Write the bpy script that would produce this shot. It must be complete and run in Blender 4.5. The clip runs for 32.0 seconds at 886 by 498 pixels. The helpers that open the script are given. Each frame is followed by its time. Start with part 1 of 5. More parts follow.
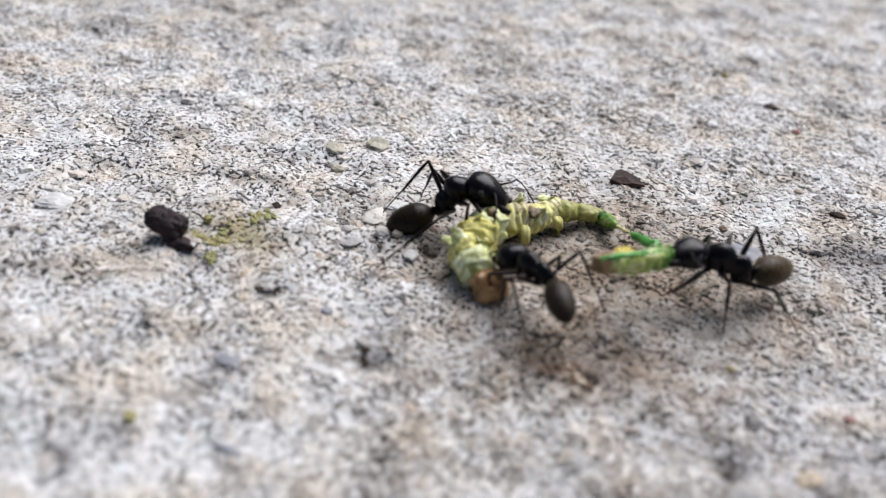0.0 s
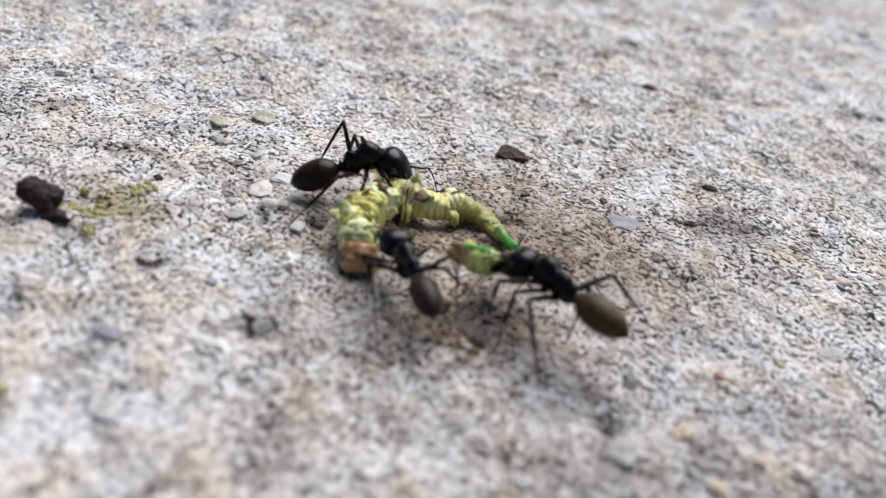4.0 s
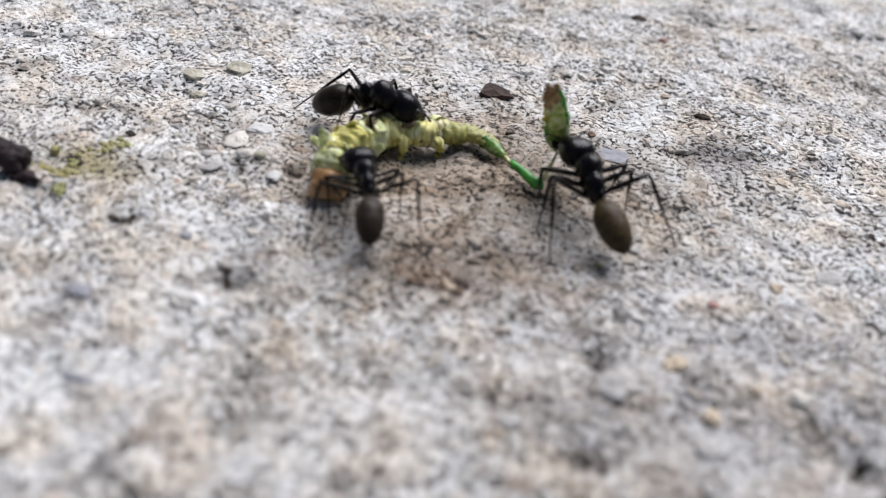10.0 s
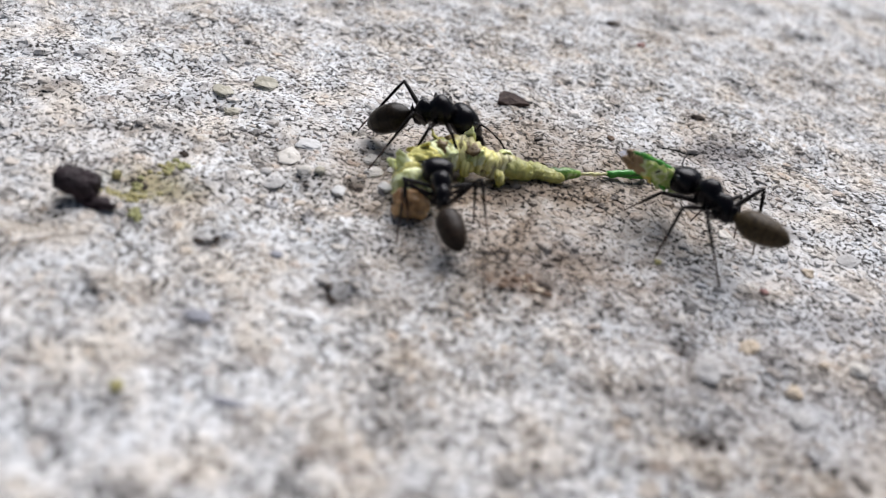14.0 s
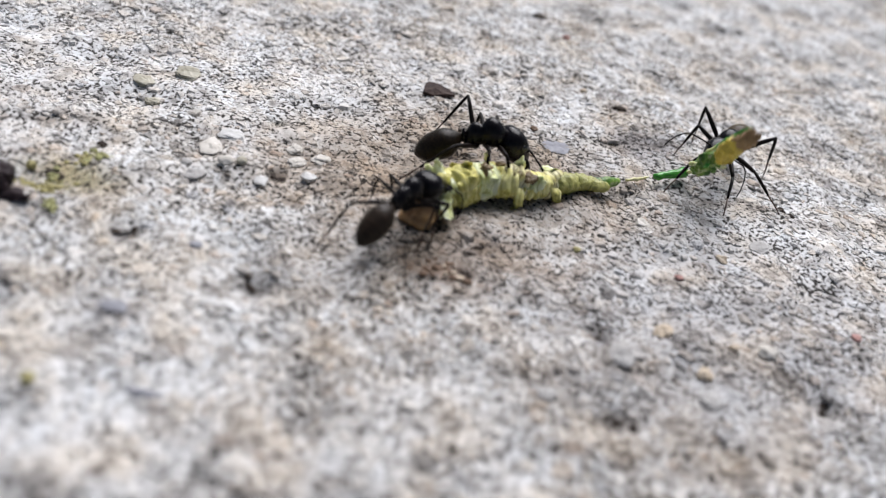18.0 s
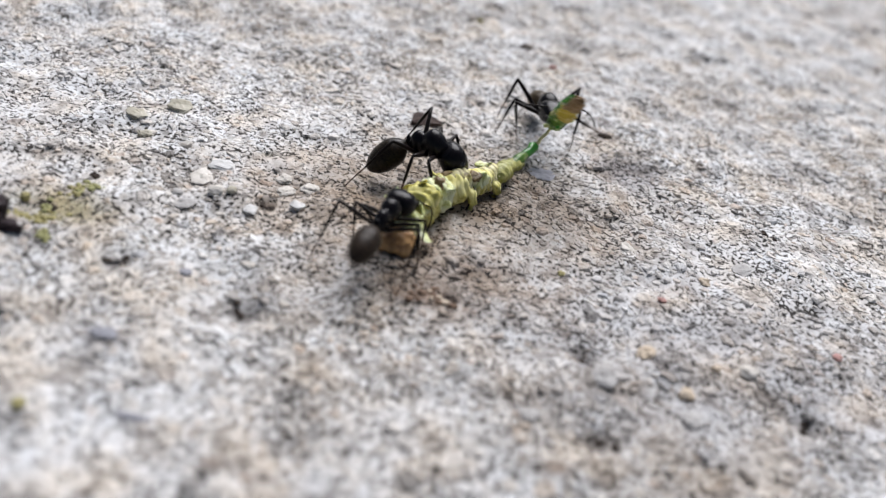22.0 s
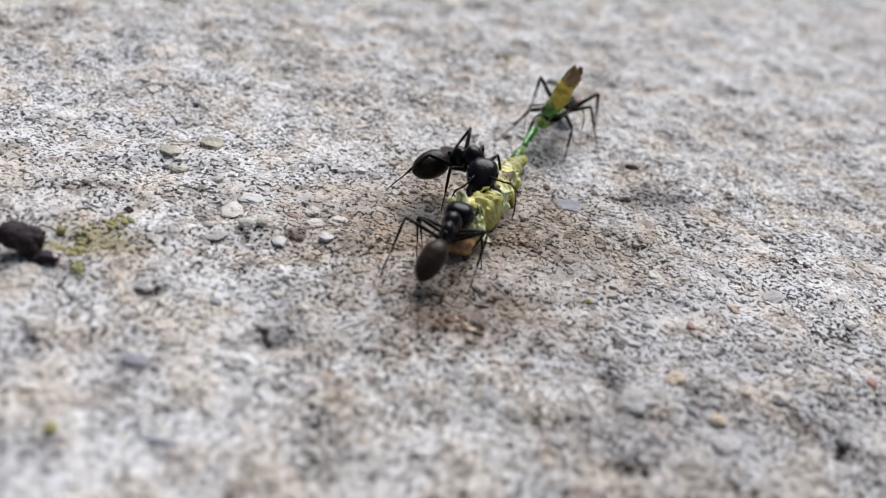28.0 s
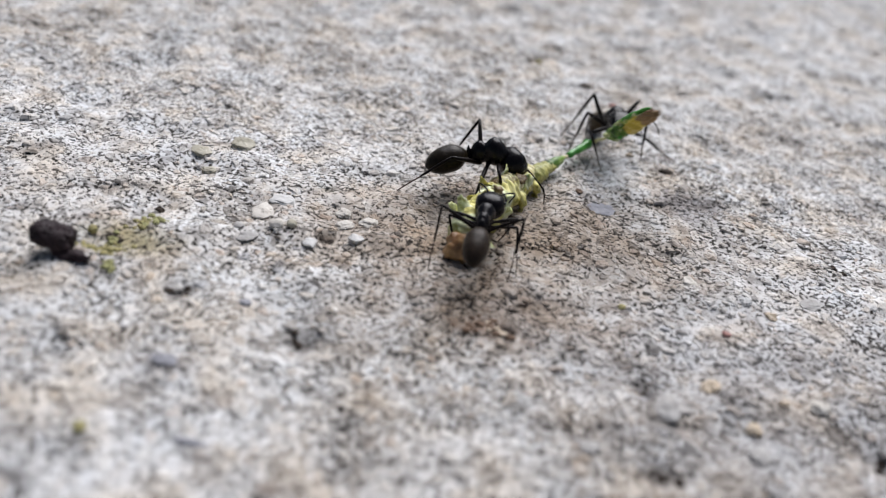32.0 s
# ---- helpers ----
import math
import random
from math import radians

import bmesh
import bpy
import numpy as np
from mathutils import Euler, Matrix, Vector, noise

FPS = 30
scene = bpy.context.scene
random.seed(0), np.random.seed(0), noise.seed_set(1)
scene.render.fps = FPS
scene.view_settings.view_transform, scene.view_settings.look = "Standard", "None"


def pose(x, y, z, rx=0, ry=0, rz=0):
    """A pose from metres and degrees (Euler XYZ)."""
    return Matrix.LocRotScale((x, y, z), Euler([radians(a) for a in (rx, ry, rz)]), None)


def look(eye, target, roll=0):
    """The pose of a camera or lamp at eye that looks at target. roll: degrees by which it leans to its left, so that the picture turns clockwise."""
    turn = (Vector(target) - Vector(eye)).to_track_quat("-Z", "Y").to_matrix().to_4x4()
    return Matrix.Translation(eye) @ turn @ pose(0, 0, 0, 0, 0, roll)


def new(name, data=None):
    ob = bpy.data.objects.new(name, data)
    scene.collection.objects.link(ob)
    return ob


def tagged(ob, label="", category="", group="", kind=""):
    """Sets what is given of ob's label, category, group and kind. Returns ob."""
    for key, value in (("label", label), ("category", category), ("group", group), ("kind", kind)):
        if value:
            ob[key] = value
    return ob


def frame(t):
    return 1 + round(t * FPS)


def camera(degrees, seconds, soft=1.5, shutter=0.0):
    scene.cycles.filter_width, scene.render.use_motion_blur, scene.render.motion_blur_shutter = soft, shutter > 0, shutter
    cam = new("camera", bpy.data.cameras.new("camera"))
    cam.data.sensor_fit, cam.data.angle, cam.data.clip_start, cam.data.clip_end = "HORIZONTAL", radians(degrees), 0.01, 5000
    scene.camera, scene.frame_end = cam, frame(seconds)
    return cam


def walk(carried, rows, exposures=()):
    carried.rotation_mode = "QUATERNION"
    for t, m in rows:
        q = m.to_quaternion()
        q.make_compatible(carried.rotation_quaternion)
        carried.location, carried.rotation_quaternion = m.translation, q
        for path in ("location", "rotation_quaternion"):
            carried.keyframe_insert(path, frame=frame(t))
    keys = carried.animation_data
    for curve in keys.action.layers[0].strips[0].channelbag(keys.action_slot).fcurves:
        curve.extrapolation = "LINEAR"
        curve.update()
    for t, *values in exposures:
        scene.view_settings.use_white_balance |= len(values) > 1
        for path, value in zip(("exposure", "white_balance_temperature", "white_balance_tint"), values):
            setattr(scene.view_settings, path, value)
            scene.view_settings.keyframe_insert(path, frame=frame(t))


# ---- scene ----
# All lengths below are in millimetres and are scaled by MM where they become geometry or poses.
MM = 0.001

# ---- camera ----
cam = camera(52.2, 32.0, soft=1.2, shutter=0.5)
cam.data.dof.use_dof = True
cam.data.dof.focus_distance = 0.0895
cam.data.dof.aperture_fstop = 19.0

# seconds, place, (heading, pitch, roll) in degrees
PATH = [(0, (11.23, -64.73, 46.48), (24.11, -35.09, 5.98)),
        (0.5, (10.34, -65.27, 45.20), (22.70, -34.42, 6.94)),
        (1, (10.40, -65.52, 45.38), (22.01, -34.23, 7.53)),
        (1.5, (10.06, -65.34, 44.79), (21.79, -34.40, 7.76)),
        (2, (10.18, -65.05, 44.68), (22.25, -34.57, 7.61)),
        (2.5, (10.59, -64.96, 44.83), (21.46, -34.73, 8.10)),
        (3, (10.60, -65.14, 44.67), (19.59, -34.69, 9.06)),
        (3.5, (11.51, -65.31, 45.14), (18.05, -34.70, 9.74)),
        (4, (12.48, -65.75, 45.27), (15.91, -34.64, 10.13)),
        (4.5, (13.97, -65.87, 45.23), (15.11, -35.01, 9.58)),
        (6.5, (14.87, -65.55, 44.47), (14.68, -35.36, 8.69)),
        (7, (14.29, -64.69, 43.50), (15.81, -36.48, 7.61)),
        (7.5, (13.86, -64.03, 43.11), (17.06, -37.39, 6.85)),
        (8, (14.27, -64.01, 43.09), (16.93, -37.39, 6.93)),
        (8.5, (14.51, -64.13, 43.21), (16.97, -37.15, 6.94)),
        (9, (14.43, -64.27, 43.05), (16.77, -36.93, 6.89)),
        (9.5, (14.46, -63.96, 43.30), (16.83, -37.35, 6.86)),
        (10, (14.83, -63.88, 43.15), (16.52, -37.33, 6.82)),
        (10.5, (13.75, -65.58, 43.90), (14.84, -37.41, 7.77)),
        (11, (7.04, -67.42, 45.02), (11.72, -36.79, 8.72)),
        (11.5, (3.49, -68.82, 43.97), (8.16, -36.02, 9.65)),
        (12, (-0.15, -71.93, 43.56), (6.41, -36.24, 10.19)),
        (12.5, (-0.41, -71.82, 43.10), (4.97, -36.04, 10.88)),
        (13, (-0.89, -71.80, 43.76), (4.78, -36.37, 11.14)),
        (13.5, (-1.86, -71.54, 44.59), (5.02, -36.53, 10.89)),
        (15.5, (-1.54, -70.00, 44.54), (5.35, -37.24, 10.44)),
        (16, (-0.52, -70.02, 44.71), (4.83, -37.33, 10.59)),
        (16.5, (-0.89, -70.35, 44.89), (3.34, -37.08, 11.44)),
        (17, (-0.44, -70.62, 45.03), (2.12, -36.77, 12.21)),
        (17.5, (-0.46, -70.80, 45.21), (0.81, -36.55, 12.99)),
        (18, (0.02, -71.52, 44.98), (0.79, -36.34, 12.84)),
        (18.5, (-0.08, -72.14, 44.75), (0.35, -36.02, 13.14)),
        (19, (0.00, -72.00, 44.80), (0.00, -36.10, 13.31)),
        (19.5, (0.09, -71.98, 44.77), (-0.11, -36.04, 13.25)),
        (20, (0.28, -71.80, 44.82), (0.09, -36.17, 13.04)),
        (20.5, (0.42, -71.86, 44.75), (-0.14, -36.10, 13.10)),
        (21, (0.94, -71.73, 44.80), (0.07, -36.19, 12.88)),
        (21.5, (0.99, -71.82, 45.31), (0.32, -35.53, 12.83)),
        (22, (1.39, -72.75, 45.66), (1.37, -34.44, 11.87)),
        (22.5, (1.38, -73.97, 45.89), (1.86, -33.31, 11.52)),
        (23, (1.23, -74.66, 45.92), (2.36, -32.55, 11.36)),
        (23.5, (1.39, -74.14, 45.74), (3.89, -32.64, 10.08)),
        (24, (1.33, -73.99, 45.49), (5.04, -32.04, 9.25)),
        (24.5, (2.36, -73.83, 45.53), (5.32, -31.51, 9.29)),
        (25, (2.59, -73.60, 45.02), (5.27, -31.89, 9.01)),
        (25.5, (2.35, -73.56, 45.10), (4.67, -32.12, 9.34)),
        (26, (2.41, -73.98, 44.84), (4.31, -31.72, 9.56)),
        (26.5, (2.53, -73.90, 44.97), (4.31, -31.92, 9.53)),
        (28.5, (2.25, -73.74, 44.83), (4.77, -32.09, 9.42)),
        (29, (2.03, -73.54, 44.93), (5.18, -32.18, 9.25)),
        (29.5, (1.49, -73.48, 44.67), (5.66, -31.99, 9.14)),
        (30, (1.45, -73.35, 44.32), (6.13, -32.00, 8.94)),
        (30.5, (2.06, -73.26, 44.59), (5.90, -32.25, 9.00)),
        (31, (2.18, -73.15, 44.53), (6.08, -32.23, 9.14)),
        (31.5, (2.15, -73.04, 44.30), (6.45, -32.23, 9.01)),
        (32, (2.04, -73.26, 44.15), (6.64, -31.95, 8.99))]


def aimed(place, heading, pitch, roll):
    h, p, r = radians(heading), radians(pitch), radians(roll)
    ahead = Vector((-math.sin(h) * math.cos(p), math.cos(h) * math.cos(p), math.sin(p)))
    side = Vector((math.cos(h), math.sin(h), 0))
    up = side.cross(ahead)
    x, y = side * math.cos(r) + up * math.sin(r), up * math.cos(r) - side * math.sin(r)
    m = Matrix((x, y, -ahead)).transposed().to_4x4()
    m.translation = Vector(place) * MM
    return m


walk(cam, [(t, aimed(place, *turn)) for t, place, turn in PATH], exposures=((0, 0.34), (24.2, 0.34), (25.0, 0.21), (32, 0.21)))

# ---- world and light: open shade under a bright, hazy sky ----
world = bpy.data.worlds.new("sky")
scene.world = world
world.use_nodes = True
wn = world.node_tree
sky = wn.nodes.new("ShaderNodeTexSky")
sky.sky_type, sky.sun_disc = "NISHITA", False
sky.sun_elevation, sky.sun_rotation = radians(51), radians(5)
sky.air_density, sky.dust_density, sky.ozone_density = 1.0, 2.5, 1.0
wn.links.new(sky.outputs[0], wn.nodes["Background"].inputs[0])
wn.nodes["Background"].inputs[1].default_value = 0.041
sun = new("sun", bpy.data.lights.new("sun", "SUN"))
sun.data.energy, sun.data.angle, sun.data.color = 3.9, radians(52), (0.96, 0.955, 1.0)
sun.matrix_world = look((0.05, 0.63, 0.775), (0, 0, 0))


# ---- materials ----
def material(name, rough=0.6, metal=0.0, spec=0.5):
    m = bpy.data.materials.new(name)
    m.use_nodes = True
    b = m.node_tree.nodes["Principled BSDF"]
    b.inputs["Roughness"].default_value, b.inputs["Metallic"].default_value = rough, metal
    b.inputs["Specular IOR Level"].default_value = spec
    return m, m.node_tree, b


def node(tree, kind, **values):
    n = tree.nodes.new(kind)
    for key, v in values.items():
        n.inputs[key.replace("_", " ")].default_value = v
    return n


def ramp(tree, fac, stops, constant=False):
    n = tree.nodes.new("ShaderNodeValToRGB")
    n.color_ramp.interpolation = "CONSTANT" if constant else "LINEAR"
    while len(n.color_ramp.elements) < len(stops):
        n.color_ramp.elements.new(0.5)
    for e, (at, c) in zip(n.color_ramp.elements, stops):
        e.position, e.color = at, (*c, 1)
    tree.links.new(fac, n.inputs[0])
    return n.outputs[0]


def mix(tree, fac, a, b, mode="MIX"):
    n = tree.nodes.new("ShaderNodeMix")
    n.data_type, n.blend_type = "RGBA", mode
    for slot, v in ((0, fac), (6, a), (7, b)):
        if isinstance(v, (int, float)):
            n.inputs[slot].default_value = v
        elif isinstance(v, tuple):
            n.inputs[slot].default_value = (*v, 1)
        else:
            tree.links.new(v, n.inputs[slot])
    return n.outputs[2]


def coords(tree):
    return tree.nodes.new("ShaderNodeTexCoord").outputs["Object"]


def noisy(tree, scale, detail=4.0, rough=0.55, where=None):
    n = node(tree, "ShaderNodeTexNoise", Scale=scale, Detail=detail, Roughness=rough)
    tree.links.new(where or coords(tree), n.inputs["Vector"])
    return n.outputs[0]


def bump(tree, b, height, strength, distance):
    n = node(tree, "ShaderNodeBump", Strength=strength, Distance=distance)
    tree.links.new(height, n.inputs["Height"])
    tree.links.new(n.outputs[0], b.inputs["Normal"])


def smudge(tree, x, y, rx, ry, power=1.0):
    """A ragged patch round a place of the slab: 1 in its middle, 0 outside."""
    m = node(tree, "ShaderNodeMapping")
    m.inputs["Location"].default_value = (-x / rx, -y / ry, 0)
    m.inputs["Scale"].default_value = (1 / rx / MM, 1 / ry / MM, 0)
    tree.links.new(coords(tree), m.inputs[0])
    d = tree.nodes.new("ShaderNodeVectorMath")
    d.operation = "LENGTH"
    tree.links.new(m.outputs[0], d.inputs[0])
    wob = noisy(tree, 420.0, 5.0, 0.7)
    a = tree.nodes.new("ShaderNodeMath")
    a.operation = "MULTIPLY_ADD"
    a.inputs[1].default_value, a.inputs[2].default_value = 1.5, -0.75
    tree.links.new(wob, a.inputs[0])
    s = tree.nodes.new("ShaderNodeMath")
    s.operation = "ADD"
    tree.links.new(a.outputs[0], s.inputs[0])
    tree.links.new(d.outputs["Value"], s.inputs[1])
    r = node(tree, "ShaderNodeMapRange")
    r.inputs["From Min"].default_value, r.inputs["From Max"].default_value = 1.1, 0.25
    r.inputs["To Min"].default_value, r.inputs["To Max"].default_value = 0.0, power
    tree.links.new(s.outputs[0], r.inputs[0])
    return r.outputs[0]


# stains of the slab, darkened pits and painted shade: place, half axes, strength, tint
# the wide brown patches round the ants are part soil, part painted soft shadow
STAINS_AND_SHADE = ((13.0, -23.0, 17.0, 11.0, 0.6, (0.70, 0.68, 0.67)), (17.0, 16.3, 5.2, 4.6, 0.85, (0.32, 0.30, 0.305)), (2.5, -11.0, 12.0, 6.5, 0.6, (0.48, 0.39, 0.32)), (14.5, 27.0, 1.6, 1.2, 0.6, (0.40, 0.36, 0.36)),
          (-0.8, -13.6, 2.8, 1.9, 0.85, (0.42, 0.29, 0.21)), (-6.0, -13.5, 10.0, 6.0, 0.5, (0.42, 0.37, 0.33)), (-12.5, -18.6, 6.0, 4.0, 0.5, (0.50, 0.46, 0.43)),
          (-32.0, -12.5, 4.6, 2.8, 0.75, (0.52, 0.46, 0.20)), (-11.5, -2.0, 12.0, 9.0, 0.45, (0.62, 0.50, 0.38)), (4.0, 44.8, 1.7, 1.4, 0.7, (0.40, 0.36, 0.36)),
          (14.8, 23.5, 1.9, 1.3, 0.7, (0.40, 0.34, 0.32)), (-2.0, 2.0, 19.0, 15.0, 0.85, (0.56, 0.47, 0.375)), (9.0, 4.0, 18.0, 13.0, 0.5, (0.62, 0.57, 0.52)), (0.0, -9.0, 10.0, 8.0, 0.5, (0.62, 0.56, 0.50)), (-25.2, -17.7, 1.7, 1.3, 0.8, (0.16, 0.14, 0.13)),
          (-13.8, -20.2, 2.4, 1.4, 0.85, (0.2, 0.18, 0.17)), (13.0, -16.2, 1.7, 1.4, 0.85, (0.2, 0.17, 0.16)), (1.5, -13.1, 1.0, 1.2, 0.9, (0.16, 0.12, 0.10)),
          (-2.3, 5.5, 1.7, 1.2, 0.8, (0.2, 0.17, 0.14)), (-16.8, -5.1, 1.2, 1.0, 0.85, (0.22, 0.19, 0.17)), (-19.2, 3.4, 1.3, 1.0, 0.7, (0.25, 0.24, 0.18)),
          (14.0, -25.2, 1.8, 1.4, 0.7, (0.28, 0.26, 0.25)), (31.0, -18.4, 1.6, 1.2, 0.7, (0.25, 0.23, 0.22)), (-21.9, -26.6, 2.2, 1.4, 0.5, (0.5, 0.5, 0.58)), (27.0, -14.0, 24.0, 16.0, 0.7, (0.64, 0.62, 0.62)))


def patchy(tree, noise_out, stops, spread=0.05):
    """Specks whose number rises and falls over the slab."""
    broad = noisy(tree, 150.0, 3.0, 0.6)
    m = tree.nodes.new("ShaderNodeMath")
    m.operation, m.inputs[1].default_value, m.inputs[2].default_value = "MULTIPLY_ADD", spread * 6, -spread * 3
    tree.links.new(broad, m.inputs[0])
    a = tree.nodes.new("ShaderNodeMath")
    a.operation = "ADD"
    tree.links.new(m.outputs[0], a.inputs[0])
    tree.links.new(noise_out, a.inputs[1])
    return ramp(tree, a.outputs[0], stops)


def slab_colour(tree, base):
    out = base
    for x, y, rx, ry, power, tint in STAINS_AND_SHADE:
        out = mix(tree, smudge(tree, x, y, rx, ry, power), out, tint, "MULTIPLY")
    broad = ramp(tree, noisy(tree, 38.0, 3.0, 0.5), ((0.32, (0.86, 0.835, 0.81)), (0.5, (0.95, 0.945, 0.94)), (0.68, (1.0, 1.0, 1.0))))
    clumps = ramp(tree, noisy(tree, 330.0, 4.0, 0.6), ((0.34, (0.55, 0.53, 0.52)), (0.45, (0.94, 0.935, 0.93)), (0.60, (1.0, 1.0, 1.0))))
    tint = ramp(tree, noisy(tree, 170.0, 3.0, 0.5), ((0.36, (1.0, 0.94, 0.86)), (0.5, (1, 1, 1)), (0.64, (0.95, 0.975, 1.0))))
    return mix(tree, 1.0, mix(tree, 1.0, mix(tree, 1.0, out, broad, "MULTIPLY"), clumps, "MULTIPLY"), tint, "MULTIPLY")


def mortar(tree):
    """Where pale mortar covers the sand: broad ragged patches; four set areas are made paler too."""
    out = ramp(tree, noisy(tree, 60.0, 6.0, 0.62), ((0.42, (0, 0, 0)), (0.58, (1, 1, 1))))
    # areas raised to full paleness, mostly towards the edges
    for x, y, rx, ry in ((50.0, 85.0, 62.0, 52.0), (-52.0, 2.0, 22.0, 30.0), (-24.0, -36.0, 26.0, 12.0), (30.0, 4.0, 8.0, 7.0)):
        out = mix(tree, smudge(tree, x, y, rx, ry, 0.9), out, (1.0, 1.0, 1.0))
    return out


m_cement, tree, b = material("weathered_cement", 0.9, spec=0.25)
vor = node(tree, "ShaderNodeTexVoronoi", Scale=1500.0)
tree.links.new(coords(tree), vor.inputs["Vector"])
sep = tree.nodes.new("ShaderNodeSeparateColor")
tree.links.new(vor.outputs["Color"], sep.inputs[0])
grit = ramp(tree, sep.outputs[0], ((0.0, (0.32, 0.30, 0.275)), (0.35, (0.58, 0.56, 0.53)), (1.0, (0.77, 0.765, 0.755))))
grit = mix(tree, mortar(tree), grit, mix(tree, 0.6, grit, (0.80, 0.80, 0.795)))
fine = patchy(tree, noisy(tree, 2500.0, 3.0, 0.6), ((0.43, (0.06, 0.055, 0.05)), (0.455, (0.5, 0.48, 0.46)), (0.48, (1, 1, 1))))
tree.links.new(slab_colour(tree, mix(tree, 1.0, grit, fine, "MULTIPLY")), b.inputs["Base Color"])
bump(tree, b, noisy(tree, 2300.0, 3.0, 0.6), 0.4, 0.0002)

def sand(name, single):
    """Sand of many colours, dusted with mortar; single: each grain is an object of its own."""
    m, tree, b = material(name, 0.6, spec=0.4)
    chance = tree.nodes.new("ShaderNodeObjectInfo").outputs["Random"] if single else tree.nodes.new("ShaderNodeNewGeometry").outputs["Random Per Island"]
    grit = ramp(tree, chance, ((0.0, (0.10, 0.088, 0.078)), (0.05, (0.22, 0.20, 0.178)), (0.13, (0.38, 0.345, 0.305)), (0.23, (0.54, 0.495, 0.435)), (0.32, (0.61, 0.54, 0.455)),
                                                         (0.40, (0.56, 0.465, 0.385)), (0.46, (0.50, 0.47, 0.435)), (0.6, (0.62, 0.575, 0.52)), (0.78, (0.69, 0.655, 0.60)), (0.93, (0.78, 0.76, 0.725)), (1.0, (0.42, 0.42, 0.43))))
    grit = mix(tree, mortar(tree), grit, mix(tree, 0.34, grit, (0.80, 0.80, 0.795)))
    smear = ramp(tree, noisy(tree, 900.0, 5.0, 0.7), ((0.57, (0, 0, 0)), (0.62, (0.6, 0.6, 0.6))))
    grit = mix(tree, smear, grit, (0.70, 0.68, 0.645))
    fine = patchy(tree, noisy(tree, 2600.0, 4.0, 0.65), ((0.365, (0.14, 0.13, 0.12)), (0.39, (0.80, 0.79, 0.78)), (0.50, (1, 1, 1))))
    tree.links.new(slab_colour(tree, mix(tree, 1.0, grit, fine, "MULTIPLY")), b.inputs["Base Color"])
    bump(tree, b, noisy(tree, 7000.0, 4.0, 0.7), 0.5, 0.00012)
    return m


m_sand, m_grain = sand("sand_grains", False), sand("single_sand_grain", True)


def speckled(name, low, high, scale=2500.0, rough=0.6, strength=0.4, distance=0.00008, spec=0.5, sheen=0.0, translucent=0.0):
    m, tree, b = material(name, rough, spec=spec)
    f = noisy(tree, scale, 5.0, 0.65)
    g = noisy(tree, scale * 0.22, 3.0, 0.5)
    c = ramp(tree, f, ((0.34, low), (0.66, high)))
    c = mix(tree, 0.55, c, ramp(tree, g, ((0.35, low), (0.65, high))))
    tree.links.new(c, b.inputs["Base Color"])
    bump(tree, b, f, strength, distance)
    if sheen:
        b.inputs["Sheen Weight"].default_value, b.inputs["Sheen Roughness"].default_value = sheen, 0.4
        b.inputs["Sheen Tint"].default_value = (0.9, 0.72, 0.4, 1)
    if translucent:
        b.inputs["Subsurface Weight"].default_value = translucent
        b.inputs["Subsurface Radius"].default_value = (0.0006, 0.0006, 0.0003)
        b.inputs["Subsurface Scale"].default_value = 0.6
    return m


m_black = speckled("black_cuticle", (0.003, 0.003, 0.004), (0.009, 0.007, 0.008), 6000.0, 0.24, 0.3, 0.00003, spec=0.16)
m_leg = speckled("dark_leg_cuticle", (0.003, 0.002, 0.002), (0.011, 0.007, 0.006), 3000.0, 0.42, 0.2, 0.00003, spec=0.12)
m_foot = speckled("brown_foot_cuticle", (0.03, 0.014, 0.008), (0.09, 0.04, 0.02), 3000.0, 0.45, 0.2, 0.00003)
m_eye = speckled("ant_eye", (0.01, 0.01, 0.012), (0.02, 0.02, 0.024), 9000.0, 0.12, 0.1, 0.00001)


def folded(name, shade_and_blotch, low, high, period, rough=0.5):
    """Loose wet skin with ring folds across x, their shade painted in, and blotches."""
    m, tree, b = material(name, rough, spec=0.3)
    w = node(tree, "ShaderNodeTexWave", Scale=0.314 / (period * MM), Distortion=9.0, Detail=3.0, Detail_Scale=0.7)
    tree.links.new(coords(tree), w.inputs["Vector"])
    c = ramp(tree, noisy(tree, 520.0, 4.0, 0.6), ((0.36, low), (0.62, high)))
    # the hollows of the folds get a darker colour in place of shade
    c = mix(tree, ramp(tree, w.outputs["Fac"], ((0.02, (0.6, 0.6, 0.6)), (0.24, (0, 0, 0)))), c, shade_and_blotch)
    c = mix(tree, ramp(tree, noisy(tree, 760.0, 5.0, 0.7), ((0.36, (0.9, 0.9, 0.9)), (0.44, (0, 0, 0)))), c, shade_and_blotch)
    tree.links.new(c, b.inputs["Base Color"])
    bump(tree, b, w.outputs["Fac"], 0.5, 0.00025)
    b.inputs["Subsurface Weight"].default_value, b.inputs["Subsurface Scale"].default_value = 0.15, 0.5
    b.inputs["Subsurface Radius"].default_value = (0.0006, 0.0006, 0.0003)
    return m


def mottled(name, stops, scale, rough=0.32):
    """Wet torn flesh in patches of several colours."""
    m, tree, b = material(name, rough, spec=0.35)
    f = noisy(tree, scale, 5.0, 0.62)
    tree.links.new(ramp(tree, f, stops), b.inputs["Base Color"])
    bump(tree, b, f, 0.6, 0.0002)
    b.inputs["Subsurface Weight"].default_value, b.inputs["Subsurface Scale"].default_value = 0.2, 0.5
    b.inputs["Subsurface Radius"].default_value = (0.0006, 0.0006, 0.0003)
    return m


